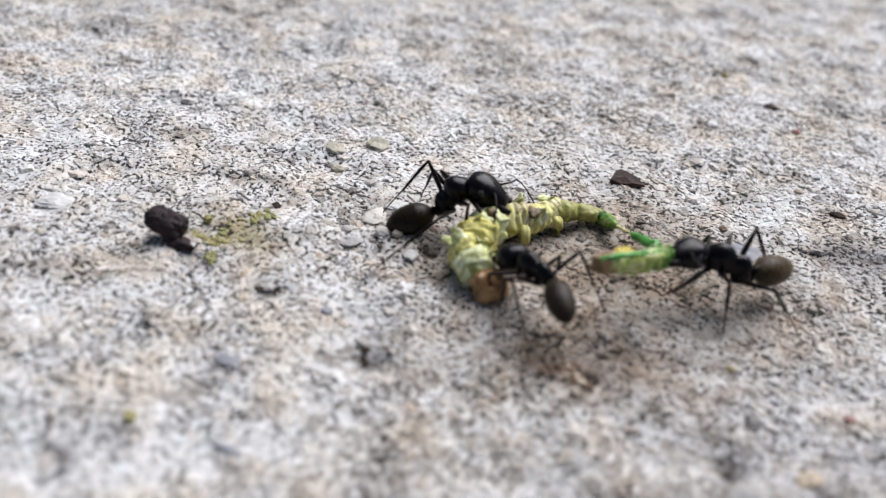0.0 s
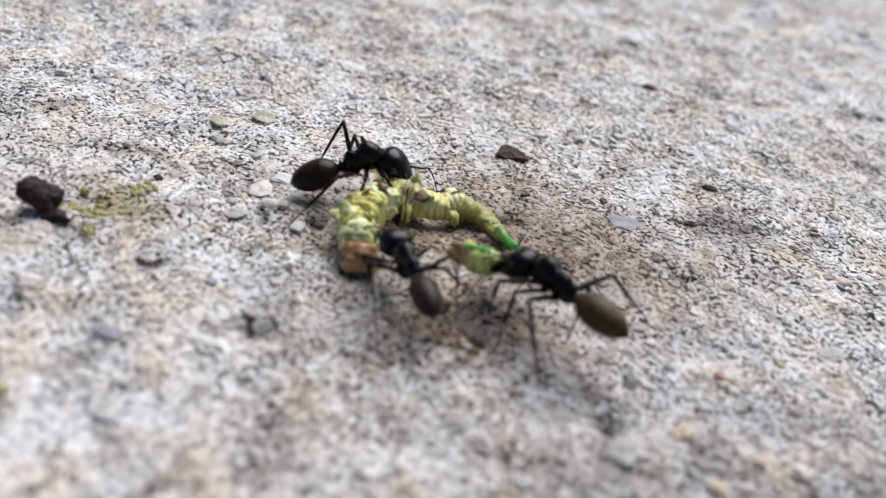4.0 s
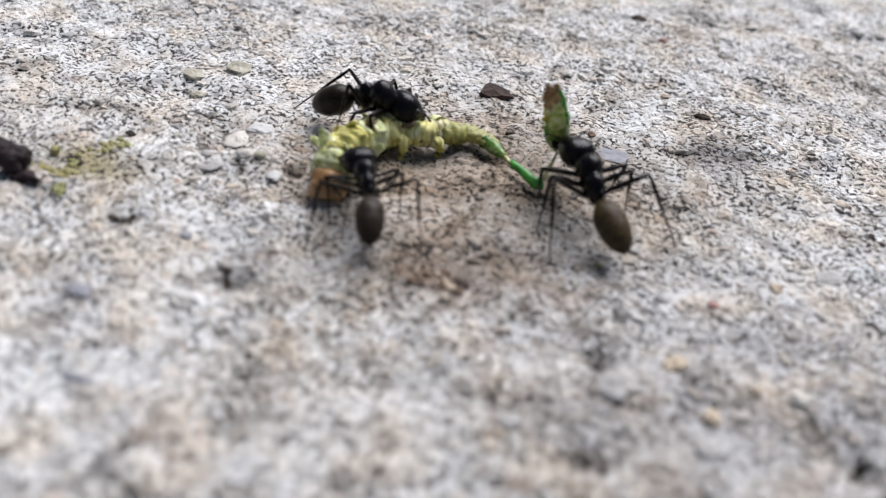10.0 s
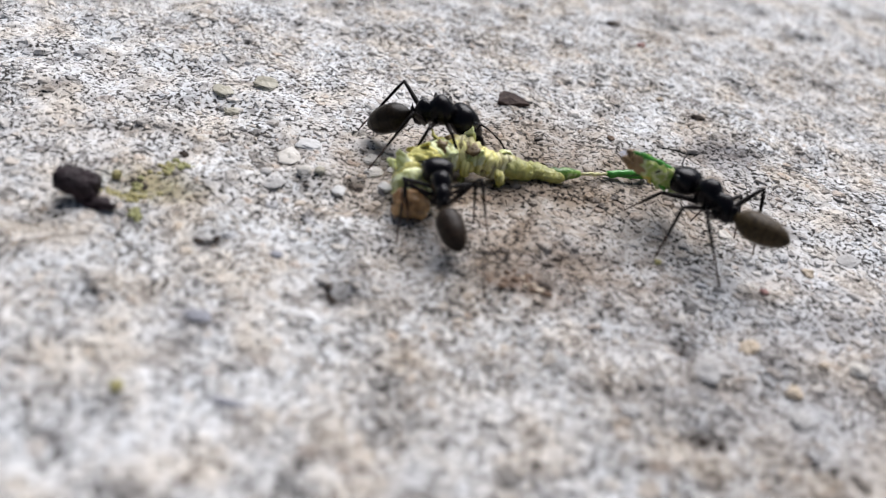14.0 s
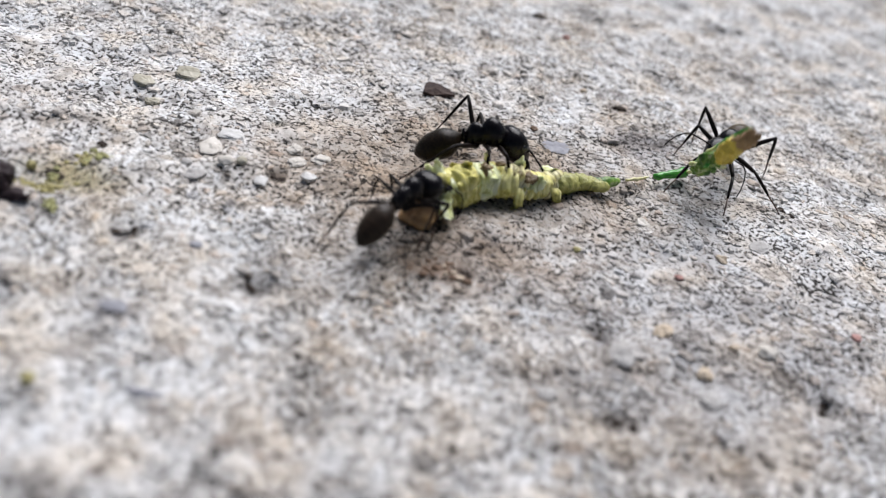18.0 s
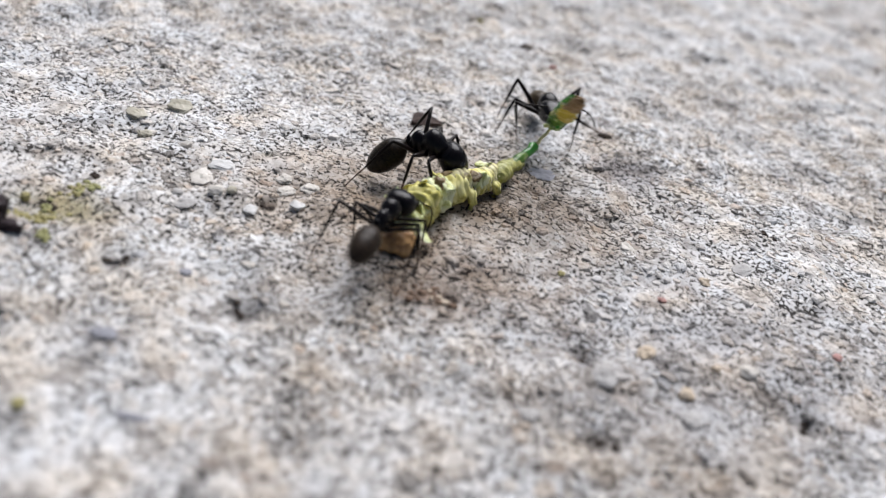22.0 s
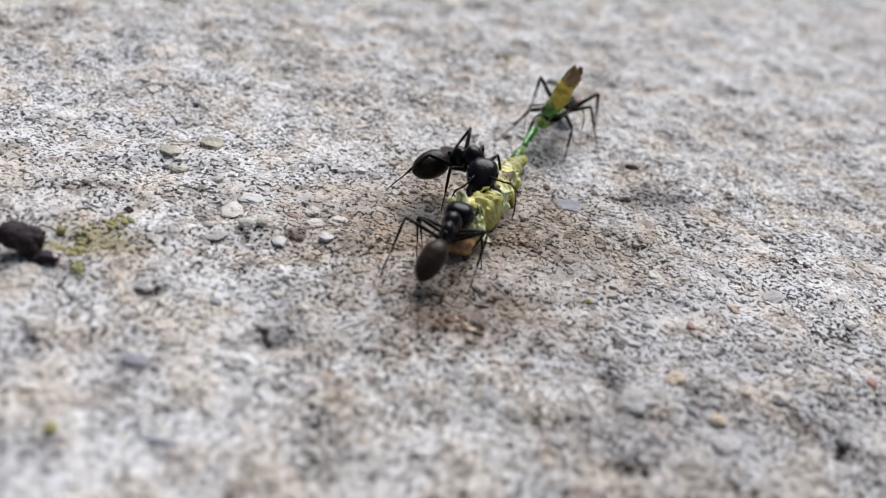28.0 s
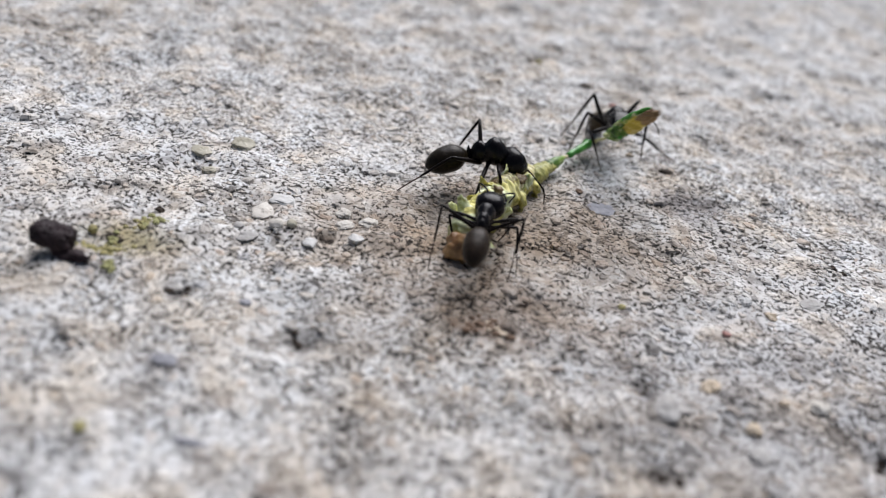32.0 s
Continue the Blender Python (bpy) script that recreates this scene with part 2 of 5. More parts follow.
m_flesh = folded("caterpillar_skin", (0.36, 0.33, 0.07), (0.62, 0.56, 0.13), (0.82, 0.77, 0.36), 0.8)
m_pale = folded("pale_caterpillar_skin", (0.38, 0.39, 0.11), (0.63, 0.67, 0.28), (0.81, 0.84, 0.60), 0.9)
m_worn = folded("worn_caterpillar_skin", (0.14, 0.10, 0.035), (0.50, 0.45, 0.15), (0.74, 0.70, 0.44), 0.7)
m_tail = speckled("olive_caterpillar_skin", (0.15, 0.17, 0.028), (0.54, 0.51, 0.16), 900.0, 0.45, 0.9, 0.0003, translucent=0.15)
m_orange = speckled("orange_head_capsule", (0.15, 0.06, 0.018), (0.64, 0.38, 0.16), 900.0, 0.35, 0.3, 0.0001)
m_green = speckled("bright_green_gut", (0.02, 0.16, 0.015), (0.10, 0.42, 0.06), 1500.0, 0.25, 0.5, 0.0001, translucent=0.1)
m_leafy = mottled("green_flesh", ((0.34, (0.02, 0.06, 0.01)), (0.46, (0.07, 0.17, 0.025)), (0.56, (0.20, 0.33, 0.06)), (0.63, (0.46, 0.52, 0.26)), (0.68, (0.12, 0.22, 0.03))), 800.0)
m_strand = speckled("pale_strand", (0.50, 0.46, 0.20), (0.78, 0.74, 0.42), 2500.0, 0.35, 0.3, 0.00005, translucent=0.2)
m_lime = mottled("pale_green_flesh", ((0.34, (0.05, 0.14, 0.02)), (0.44, (0.26, 0.40, 0.06)), (0.54, (0.50, 0.56, 0.16)), (0.60, (0.70, 0.70, 0.42)), (0.66, (0.42, 0.50, 0.10))), 650.0)
m_yellow = speckled("yellow_band", (0.42, 0.30, 0.03), (0.72, 0.56, 0.08), 1500.0, 0.4, 0.5, 0.0002)
m_brown = speckled("brown_torn_end", (0.09, 0.05, 0.02), (0.40, 0.25, 0.11), 1300.0, 0.55, 0.8, 0.0003)
m_pellet = speckled("dark_pellet", (0.005, 0.003, 0.004), (0.042, 0.023, 0.027), 1100.0, 0.55, 1.0, 0.0004, spec=0.25)
m_flake = speckled("dark_flake", (0.03, 0.02, 0.018), (0.10, 0.068, 0.057), 1600.0, 0.75, 0.8, 0.0002, spec=0.15)
m_soil = speckled("dark_soil", (0.02, 0.016, 0.014), (0.10, 0.08, 0.066), 1500.0, 0.95, 0.8, 0.0003, spec=0.1)
m_moss = speckled("yellow_moss", (0.20, 0.175, 0.06), (0.48, 0.43, 0.20), 1500.0, 0.8, 0.8, 0.0003)
m_red = speckled("red_grain", (0.34, 0.15, 0.13), (0.54, 0.32, 0.28), 1800.0, 0.7)
m_blue = speckled("slate_blue_chip", (0.24, 0.24, 0.262), (0.36, 0.36, 0.385), 1800.0, 0.8, spec=0.15)
m_rust = speckled("rusty_grain", (0.08, 0.048, 0.03), (0.26, 0.165, 0.105), 1800.0, 0.8)
m_tan = speckled("tan_grain", (0.42, 0.33, 0.23), (0.62, 0.52, 0.40), 1800.0, 0.7)
m_stone = speckled("grey_grain", (0.30, 0.285, 0.27), (0.46, 0.445, 0.425), 1800.0, 0.75)
m_cream = speckled("cream_grain", (0.46, 0.425, 0.37), (0.66, 0.625, 0.57), 1800.0, 0.7)
m_olive = speckled("olive_grain", (0.30, 0.275, 0.205), (0.50, 0.47, 0.385), 1500.0, 0.8)
m_lichen = speckled("green_moss", (0.20, 0.20, 0.07), (0.42, 0.41, 0.20), 1500.0, 0.85, 0.8, 0.0003)
m_white = speckled("white_grain", (0.46, 0.45, 0.43), (0.68, 0.67, 0.65), 1800.0, 0.7)


# ---- mesh helpers ----
def mesh_object(name, bm, mat, parent=None, label="", smooth=True):
    for f in bm.faces:
        f.smooth = smooth
    me = bpy.data.meshes.new(name)
    bmesh.ops.recalc_face_normals(bm, faces=bm.faces)
    bm.to_mesh(me)
    bm.free()
    me.materials.append(mat)
    ob = new(name, me)
    if parent:
        ob.parent = parent
    if label:
        ob["label"] = label
    return ob


part = mesh_object


def loft(bm, rings, sides=16, shape=2.0, wobble=0.0, seed=0):
    """A closed body round the x axis. rings: (x, half width, half height, lift, shift)."""
    rnd = random.Random(seed)
    loops = []
    for r in rings:
        x, w, h, lift, shift = (*r, 0, 0)[:5]
        loop = []
        for i in range(sides):
            a = 2 * math.pi * i / sides
            c, s = math.cos(a), math.sin(a)
            k = 1 + rnd.uniform(-wobble, wobble)
            y = math.copysign(abs(c) ** (2 / shape), c) * w * k + shift
            z = math.copysign(abs(s) ** (2 / shape), s) * h * k + lift
            loop.append(bm.verts.new((x * MM + rnd.uniform(-1, 1) * wobble * 0.2 * w * MM, y * MM, z * MM)))
        loops.append(loop)
    for a, b2 in zip(loops, loops[1:]):
        for i in range(sides):
            bm.faces.new((a[i], a[(i + 1) % sides], b2[(i + 1) % sides], b2[i]))
    bm.faces.new(loops[0][::-1])
    bm.faces.new(loops[-1])
    return loops


def tube(bm, points, radii, sides=8):
    """A tapering tube along points (mm)."""
    pts = [Vector(p) for p in points]
    loops = []
    for i, (p, r) in enumerate(zip(pts, radii)):
        d = (pts[min(i + 1, len(pts) - 1)] - pts[max(i - 1, 0)]).normalized()
        u = d.cross(Vector((0, 0.3, 1))).normalized()
        v = d.cross(u)
        loops.append([bm.verts.new((p + (u * math.cos(2 * math.pi * k / sides) + v * math.sin(2 * math.pi * k / sides)) * r) * MM) for k in range(sides)])
    for a, c in zip(loops, loops[1:]):
        for k in range(sides):
            bm.faces.new((a[k], a[(k + 1) % sides], c[(k + 1) % sides], c[k]))
    bm.faces.new(loops[0][::-1])
    bm.faces.new(loops[-1])


def lump(bm, rx, ry, rz, rough=0.15, freq=1.3, seed=0, level=3, at=(0, 0, 0)):
    """An uneven rounded lump."""
    made = bmesh.ops.create_icosphere(bm, subdivisions=level, radius=1.0)["verts"]
    off = Vector((seed * 7.3, seed * 3.1, seed * 1.7))
    for v in made:
        k = 1 + rough * noise.noise(v.co * freq + off) + rough * 0.5 * noise.noise(v.co * freq * 2.7 + off)
        v.co = Vector(((v.co.x * rx * k + at[0]) * MM, (v.co.y * ry * k + at[1]) * MM, (v.co.z * rz * k + at[2]) * MM))


# ---- the slab ----
PITS = ((-25.2, -17.7, 1.2, 0.9), (-13.8, -20.2, 1.6, 0.8), (13.0, -16.2, 1.2, 0.9), (1.5, -13.1, 0.8, 0.8), (-33.2, -5.6, 0.6, 0.5), (-2.3, 5.5, 1.2, 0.6),
        (-16.8, -5.1, 0.9, 0.6), (-19.2, 3.4, 0.9, 0.5), (14.0, -25.2, 1.4, 0.7), (31.0, -18.4, 1.4, 0.7), (29.1, -8.9, 1.2, 0.6), (-30.0, -28.0, 1.4, 0.6))


# small uneven rises of the slab: waves 3 to 9 mm long in all directions
RIPPLES = []
_r = random.Random(21)
for i in range(12):
    long, way = 3.0 + 0.55 * i, _r.uniform(0, 2 * math.pi)
    RIPPLES.append((2 * math.pi / long * math.cos(way), 2 * math.pi / long * math.sin(way), _r.uniform(0, 6.28), 0.016 * long ** 0.8))


def slab_height(x, y):
    x, y = np.asarray(x, float), np.asarray(y, float)
    z = 0.22 * np.sin(x * 0.21 + 1.3 * np.sin(y * 0.13)) * np.sin(y * 0.19 + 0.7) + 0.12 * np.sin(x * 0.53 + y * 0.37 + 2.0) + 0.10 * np.sin(y * 0.71 - x * 0.29)
    for ax, ay, ph, amp in RIPPLES:
        z = z + amp * np.sin(ax * x + ay * y + ph)
    for px, py, r, deep in PITS:
        z = z - 1.3 * deep * np.exp(-((x - px) ** 2 + (y - py) ** 2) / (r * r))
    fade = np.clip(1.6 - np.maximum(np.abs(x), np.abs(y)) / 160.0, 0, 1)
    return z * fade


def steps(low, high, step, far):
    inner = list(np.arange(low, high + step, step))
    grow, d = [], step
    while not grow or grow[-1] < far:
        d *= 1.35
        grow.append((grow[-1] if grow else 0) + d)
    return np.array([low - g for g in reversed(grow)] + inner + [high + g for g in grow])


xs, ys = steps(-100, 84, 0.8, 30000), steps(-50, 140, 0.8, 30000)
gx, gy = np.meshgrid(xs, ys)
verts = np.stack([gx, gy, slab_height(gx, gy) + 0.032], -1).reshape(-1, 3) * MM
nx, ny = len(xs), len(ys)
ii = (np.arange(ny - 1)[:, None] * nx + np.arange(nx - 1)[None, :]).ravel()
quads = np.stack([ii, ii + 1, ii + nx + 1, ii + nx], -1)
me = bpy.data.meshes.new("ground")
me.from_pydata(verts.tolist(), [], quads.tolist())
me.shade_smooth()
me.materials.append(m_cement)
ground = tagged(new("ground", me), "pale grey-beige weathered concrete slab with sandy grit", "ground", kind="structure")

# sand grains bedded in the slab: angular pieces packed edge to edge, with narrow joints and some empty pores
def grains(name, label, x0, x1, y0, y1, pitch, sides, tall, pores, seed, singles=0):
    rng = np.random.default_rng(seed)
    cols, rows = int((x1 - x0) / pitch), int((y1 - y0) / pitch)
    gx, gy = np.meshgrid(np.arange(cols, dtype=float), np.arange(rows, dtype=float))
    px = x0 + (gx + 0.5 + rng.uniform(-0.5, 0.5, gx.shape)) * pitch
    py = y0 + (gy + 0.5 + rng.uniform(-0.5, 0.5, gx.shape)) * pitch
    size = pitch * (0.1 + 0.75 * rng.random(gx.shape) ** 2.0 + 0.6 * (rng.random(gx.shape) < 0.09))
    n, k = px.size, sides
    a = np.linspace(0, 2 * math.pi, k, endpoint=False)[None] + rng.uniform(-0.34, 0.34, (n, k))
    ca, sa = np.cos(a), np.sin(a)
    reach = np.full((n, k), pitch * 1.25)
    wide = lambda v, fill: np.pad(v, 2, constant_values=fill)
    bx, by, bs = wide(px, 1e6), wide(py, 1e6), wide(size, 0.0)
    keep = np.ones(n, bool)
    for dj in range(-2, 3):
        for di in range(-2, 3):
            if not (di or dj):
                continue
            part_of = (slice(2 + dj, 2 + dj + rows), slice(2 + di, 2 + di + cols))
            ux, uy = (bx[part_of] - px).ravel(), (by[part_of] - py).ravel()
            d2 = ux * ux + uy * uy
            d = np.sqrt(d2)
            half = (d2 + size.ravel() ** 2 - bs[part_of].ravel() ** 2) / (2 * d)
            keep &= half > 0.06 * pitch
            c = (ca * ux[:, None] + sa * uy[:, None]) / d[:, None]
            reach = np.minimum(reach, np.where(c > 0.05, half[:, None] / np.maximum(c, 0.05), 9e9))
    keep &= rng.random(n) > pores
    px, py = px.ravel()[keep], py.ravel()[keep]
    reach, ca, sa = np.maximum(reach[keep], 0.05 * pitch), ca[keep], sa[keep]
    n = len(px)
    rad = reach * rng.uniform(0.66, 1.16, (n, k)) * rng.uniform(0.84, 1.06, (n, 1))
    mean = rad.mean(1)
    tip = rng.normal(0, 0.10, (n, 2))
    h = (0.1 + 0.9 * rng.random(n) ** 1.5) * tall * np.minimum(1.4, 0.4 + mean / pitch)
    base = slab_height(px, py)
    for qx, qy, qr, deep in PITS:
        h = h * (1 - 0.85 * np.exp(-((px - qx) ** 2 + (py - qy) ** 2) / (qr * qr)))

    def ring(scale, z, rise):
        vx, vy = rad * scale * ca, rad * scale * sa
        vz = z[:, None] + rise * (vx * tip[:, :1] + vy * tip[:, 1:]) + rise * rng.uniform(-0.11, 0.11, vx.shape) * mean[:, None]
        return np.stack([px[:, None] + vx, py[:, None] + vy, vz], -1)

    low, top, cap = ring(1.1, base - 0.05, 0), ring(0.84, base + h * 0.72, 1), ring(0.5, base + h, 1)
    v = np.concatenate([low, top, cap], 1) * MM
    j = np.arange(k)
    q = np.concatenate([np.stack([j, (j + 1) % k, (j + 1) % k + k, j + k], -1), np.stack([j + k, (j + 1) % k + k, (j + 1) % k + 2 * k, j + 2 * k], -1)])
    if singles:
        # the largest grains round the middle of the slab are pieces of their own
        worth = np.where((np.abs(px) < 24) & (np.abs(py + 3) < 20), mean, 0)
        chosen = np.argsort(-worth)[:singles]
        faces = q.tolist() + [(j + 2 * k).tolist()]
        for c in chosen:
            me = bpy.data.meshes.new("grain")
            me.from_pydata(v[c].tolist(), [], faces)
            me.shade_flat()
            me.materials.append(m_grain)
            new("grain", me).parent = ground
        v = np.delete(v, chosen, 0)
        n = len(v)
    v = v.reshape(-1, 3)
    o = (np.arange(n) * 3 * k)
    allq = (o[:, None, None] + q[None]).reshape(-1, 4)
    capf = o[:, None] + 2 * k + j[None]
    loops = np.concatenate([allq.ravel(), capf.ravel()])
    sizes = np.concatenate([np.full(len(allq), 4), np.full(n, k)])
    me = bpy.data.meshes.new(name)
    me.vertices.add(len(v))
    me.vertices.foreach_set("co", v.ravel())
    me.loops.add(len(loops))
    me.loops.foreach_set("vertex_index", loops.astype(np.int32))
    me.polygons.add(len(sizes))
    me.polygons.foreach_set("loop_start", np.concatenate([[0], np.cumsum(sizes)[:-1]]).astype(np.int32))
    me.update(calc_edges=True)
    me.shade_flat()
    me.materials.append(m_sand)
    return tagged(new(name, me), label, "sand", kind="stuff")


grains("sand_grains", "pale beige and grey sand grains bedded in concrete", -62, 58, -46, 46, 0.76, 8, 0.175, 0.14, 3, 300)
grains("sand_grains", "pale sand grains bedded in the concrete further off", -100, 84, 46, 140, 1.0, 7, 0.16, 0.12, 4)
grains("sand_grains", "pale sand grains bedded in the concrete beside", -100, -62, -46, 46, 0.9, 7, 0.16, 0.12, 5)


def rest(x, y):
    return float(slab_height(x, y))


# ---- small things lying on the slab ----
def crumb(name, x, y, rx, ry, rz, mat, label, category, group="", seed=1, rough=0.35, turn=0, sink=0.25):
    bm = bmesh.new()
    lump(bm, rx, ry, rz, rough, 1.2, seed, 2 if max(rx, ry) < 0.8 else 3)
    ob = mesh_object(name, bm, mat, smooth=False)
    ob.matrix_basis = pose(x * MM, y * MM, (rest(x, y) + rz * (1 - sink)) * MM, 0, 0, turn)
    return tagged(ob, label, category, group)


def make_pellet():
    """A dark wrinkled dropping on a short dark foot."""
    thing = new("dropping")
    thing.matrix_basis = pose(-36.3 * MM, -16.6 * MM, rest(-36.3, -16.6) * MM)
    bm = bmesh.new()
    loft(bm, ((-1.9, 0.6, 0.6), (-1.82, 1.15, 1.1), (-1.5, 1.42, 1.38), (-0.9, 1.52, 1.5), (-0.3, 1.44, 1.42), (0.2, 1.55, 1.5), (0.8, 1.5, 1.46), (1.3, 1.36, 1.3), (1.6, 1.0, 1.0), (1.68, 0.5, 0.5)), 26, 2.2, 0.07, 3)
    bmesh.ops.subdivide_edges(bm, edges=bm.edges[:], cuts=1, use_grid_fill=True)
    for v in bm.verts:
        w = v.co / MM
        v.co += v.co.normalized() * (0.36 * noise.noise(Vector((w.x * 3.5, w.y * 1.5, w.z * 1.5))) + 0.16 * noise.noise(w * 3.0) - 0.1) * MM
        v.co *= 0.88
        v.co.x *= 1.12
        v.co.z *= 0.86
        v.co.z += (1.3 - 0.07 * w.x) * MM
    part("body", bm, m_pellet, thing)
    bm = bmesh.new()
    lump(bm, 0.8, 0.7, 0.8, 0.4, 2.0, 9, 3, (0.5, -0.3, 0.5))
    lump(bm, 1.5, 0.75, 0.5, 0.5, 2.0, 10, 3, (1.7, -0.6, 0.25))
    part("foot", bm, m_pellet, thing, "dark crumbled foot")
    return tagged(thing, "dark wrinkled round dropping on the concrete", "dropping")


make_pellet()
rnd = random.Random(11)
# moss in small clumps: place, spread, how many
for cx, cy, spread, count, moss in ((-34.0, -15.1, 0.55, 18, m_moss), (-32.6, -14.4, 0.6, 18, m_moss), (-33.4, -13.0, 0.5, 8, m_lichen), (-31.4, -9.2, 0.6, 16, m_lichen), (-32.3, -10.2, 0.5, 10, m_moss), (-31.5, -16.8, 0.4, 9, m_lichen)):
    for i in range(count):
        s = rnd.uniform(0.13, 0.36)
        crumb("moss_crumb", cx + rnd.gauss(0, spread), cy + rnd.gauss(0, spread), s, s * 0.8, s * 0.55, moss, "small yellow-green moss crumb on concrete", "moss", "moss crumbs beside the dropping", i)
crumb("moss_tuft", -35.2, -12.8, 0.42, 0.4, 0.45, m_moss, "small bright yellow moss tuft on concrete", "moss", seed=31, rough=0.5)
crumb("soil_crumb", -31.9, -7.1, 0.5, 0.35, 0.3, m_soil, "tiny black soil crumb on the concrete", "soil", "soil crumbs", 32, 0.5)
# dark dirt in the hollows of the slab
rnd = random.Random(8)
for x, y, r in ((-33.0, -12.7, 0.45), (-33.2, -5.6, 0.3), (-25.2, -17.7, 0.6), (-13.8, -20.2, 0.8), (13.0, -16.2, 0.55), (1.5, -13.1, 0.3), (-2.3, 5.5, 0.6), (-16.8, -5.1, 0.4), (14.0, -25.2, 0.5), (31.0, -18.4, 0.5), (31.5, 9.0, 0.4)):
    for i in range(4):
        s = rnd.uniform(0.2, 0.38)
        crumb("soil_crumb", x + rnd.gauss(0, r), y + rnd.gauss(0, r * 0.7), s * 1.3, s, s * 0.6, m_soil, "tiny dark soil crumb in a hollow of the concrete", "soil", "soil crumbs", rnd.randrange(99), 0.5, rnd.uniform(0, 180), 0.5)


def make_flake():
    """A dark flat three-cornered chip, lying tilted."""
    bm = bmesh.new()
    outline = ((-1.25, -0.55), (-0.3, -0.7), (0.7, -0.62), (1.55, -0.35), (1.0, 0.25), (0.15, 0.6), (-0.75, 1.15), (-1.1, 0.7))
    top = [bm.verts.new((x * MM, y * MM, (0.55 + 0.22 * math.sin(3 * x + y)) * MM)) for x, y in outline]
    low = [bm.verts.new((x * 1.06 * MM, y * 1.06 * MM, 0.0)) for x, y in outline]
    mid = bm.verts.new((-0.2 * MM, 0, 0.8 * MM))
    n = len(outline)
    for i in range(n):
        bm.faces.new((low[i], low[(i + 1) % n], top[(i + 1) % n], top[i]))
        bm.faces.new((top[i], top[(i + 1) % n], mid))
    bm.faces.new(low[::-1])
    ob = mesh_object("stone_flake", bm, m_flake, smooth=False)
    ob.matrix_basis = pose(-5.6 * MM, 17.2 * MM, (rest(-5.6, 17.2) + 0.1) * MM, 6, -4, 8) @ Matrix.Diagonal((1.2, 1.45, 0.6, 1))
    return tagged(ob, "dark brown angular flake lying on the concrete", "stone")


make_flake()
crumb("red_grain", 7.9, 39.7, 0.5, 0.45, 0.35, m_red, "small brick-red grain on the concrete", "grain", seed=3)
crumb("red_grain", 19.6, -7.0, 0.45, 0.35, 0.2, m_red, "small dull red grain in the concrete", "grain", seed=4)
crumb("orange_grain", 10.5, 25.9, 0.45, 0.35, 0.25, m_tan, "small orange-tan grain on the concrete", "grain", seed=5)
crumb("orange_grain", 23.4, -15.2, 0.45, 0.35, 0.25, m_tan, "small orange-tan grain in the concrete", "grain", seed=15)
crumb("green_grain", -3.1, 50.8, 0.45, 0.4, 0.3, m_moss, "tiny mossy green grain on the concrete", "grain", seed=6)
crumb("green_grain", 10.6, -6.0, 0.4, 0.35, 0.2, m_moss, "tiny mossy green grain on the concrete", "grain", seed=16)
crumb("dark_stone", 4.0, 44.8, 0.9, 0.6, 0.2, m_soil, "small dark stone bedded in the concrete", "stone", seed=7)
crumb("dark_stone", 14.8, 23.5, 0.8, 0.45, 0.2, m_soil, "small dark stone bedded in the concrete", "stone", seed=8)
crumb("blue_chip", -17.3, -32.9, 1.2, 0.35, 0.16, m_blue, "narrow slate-blue chip bedded in the concrete", "stone chip", "blue chips", 2, turn=3)
crumb("blue_chip", -19.6, -17.2, 0.55, 0.45, 0.2, m_blue, "small slate-blue chip bedded in the concrete", "stone chip", "blue chips", 3)
crumb("blue_chip", 7.4, 11.8, 1.9, 1.5, 0.2, m_blue, "flat blue-grey chip bedded in the concrete", "stone chip", "blue chips", 4, 0.6, sink=0.8)
crumb("blue_chip", -21.9, -26.6, 0.9, 0.6, 0.16, m_blue, "small slate-blue chip bedded in the concrete", "stone chip", "blue chips", 5)
crumb("yellow_grain", -24.0, -34.4, 0.45, 0.5, 0.3, m_moss, "small yellow grain on the concrete", "grain", seed=12)
crumb("pink_grain", -21.2, -5.8, 0.75, 0.65, 0.4, m_cream, "pinkish cream grain bedded in the concrete", "grain", seed=13)
crumb("yellow_grain", -19.9, -5.5, 0.5, 0.5, 0.35, m_olive, "small yellow-tan grain bedded in the concrete", "grain", seed=17)
crumb("white_grain", -22.4, -0.8, 1.2, 0.9, 0.26, m_white, "flat white grain bedded in the concrete", "grain", "pale grains", seed=14)
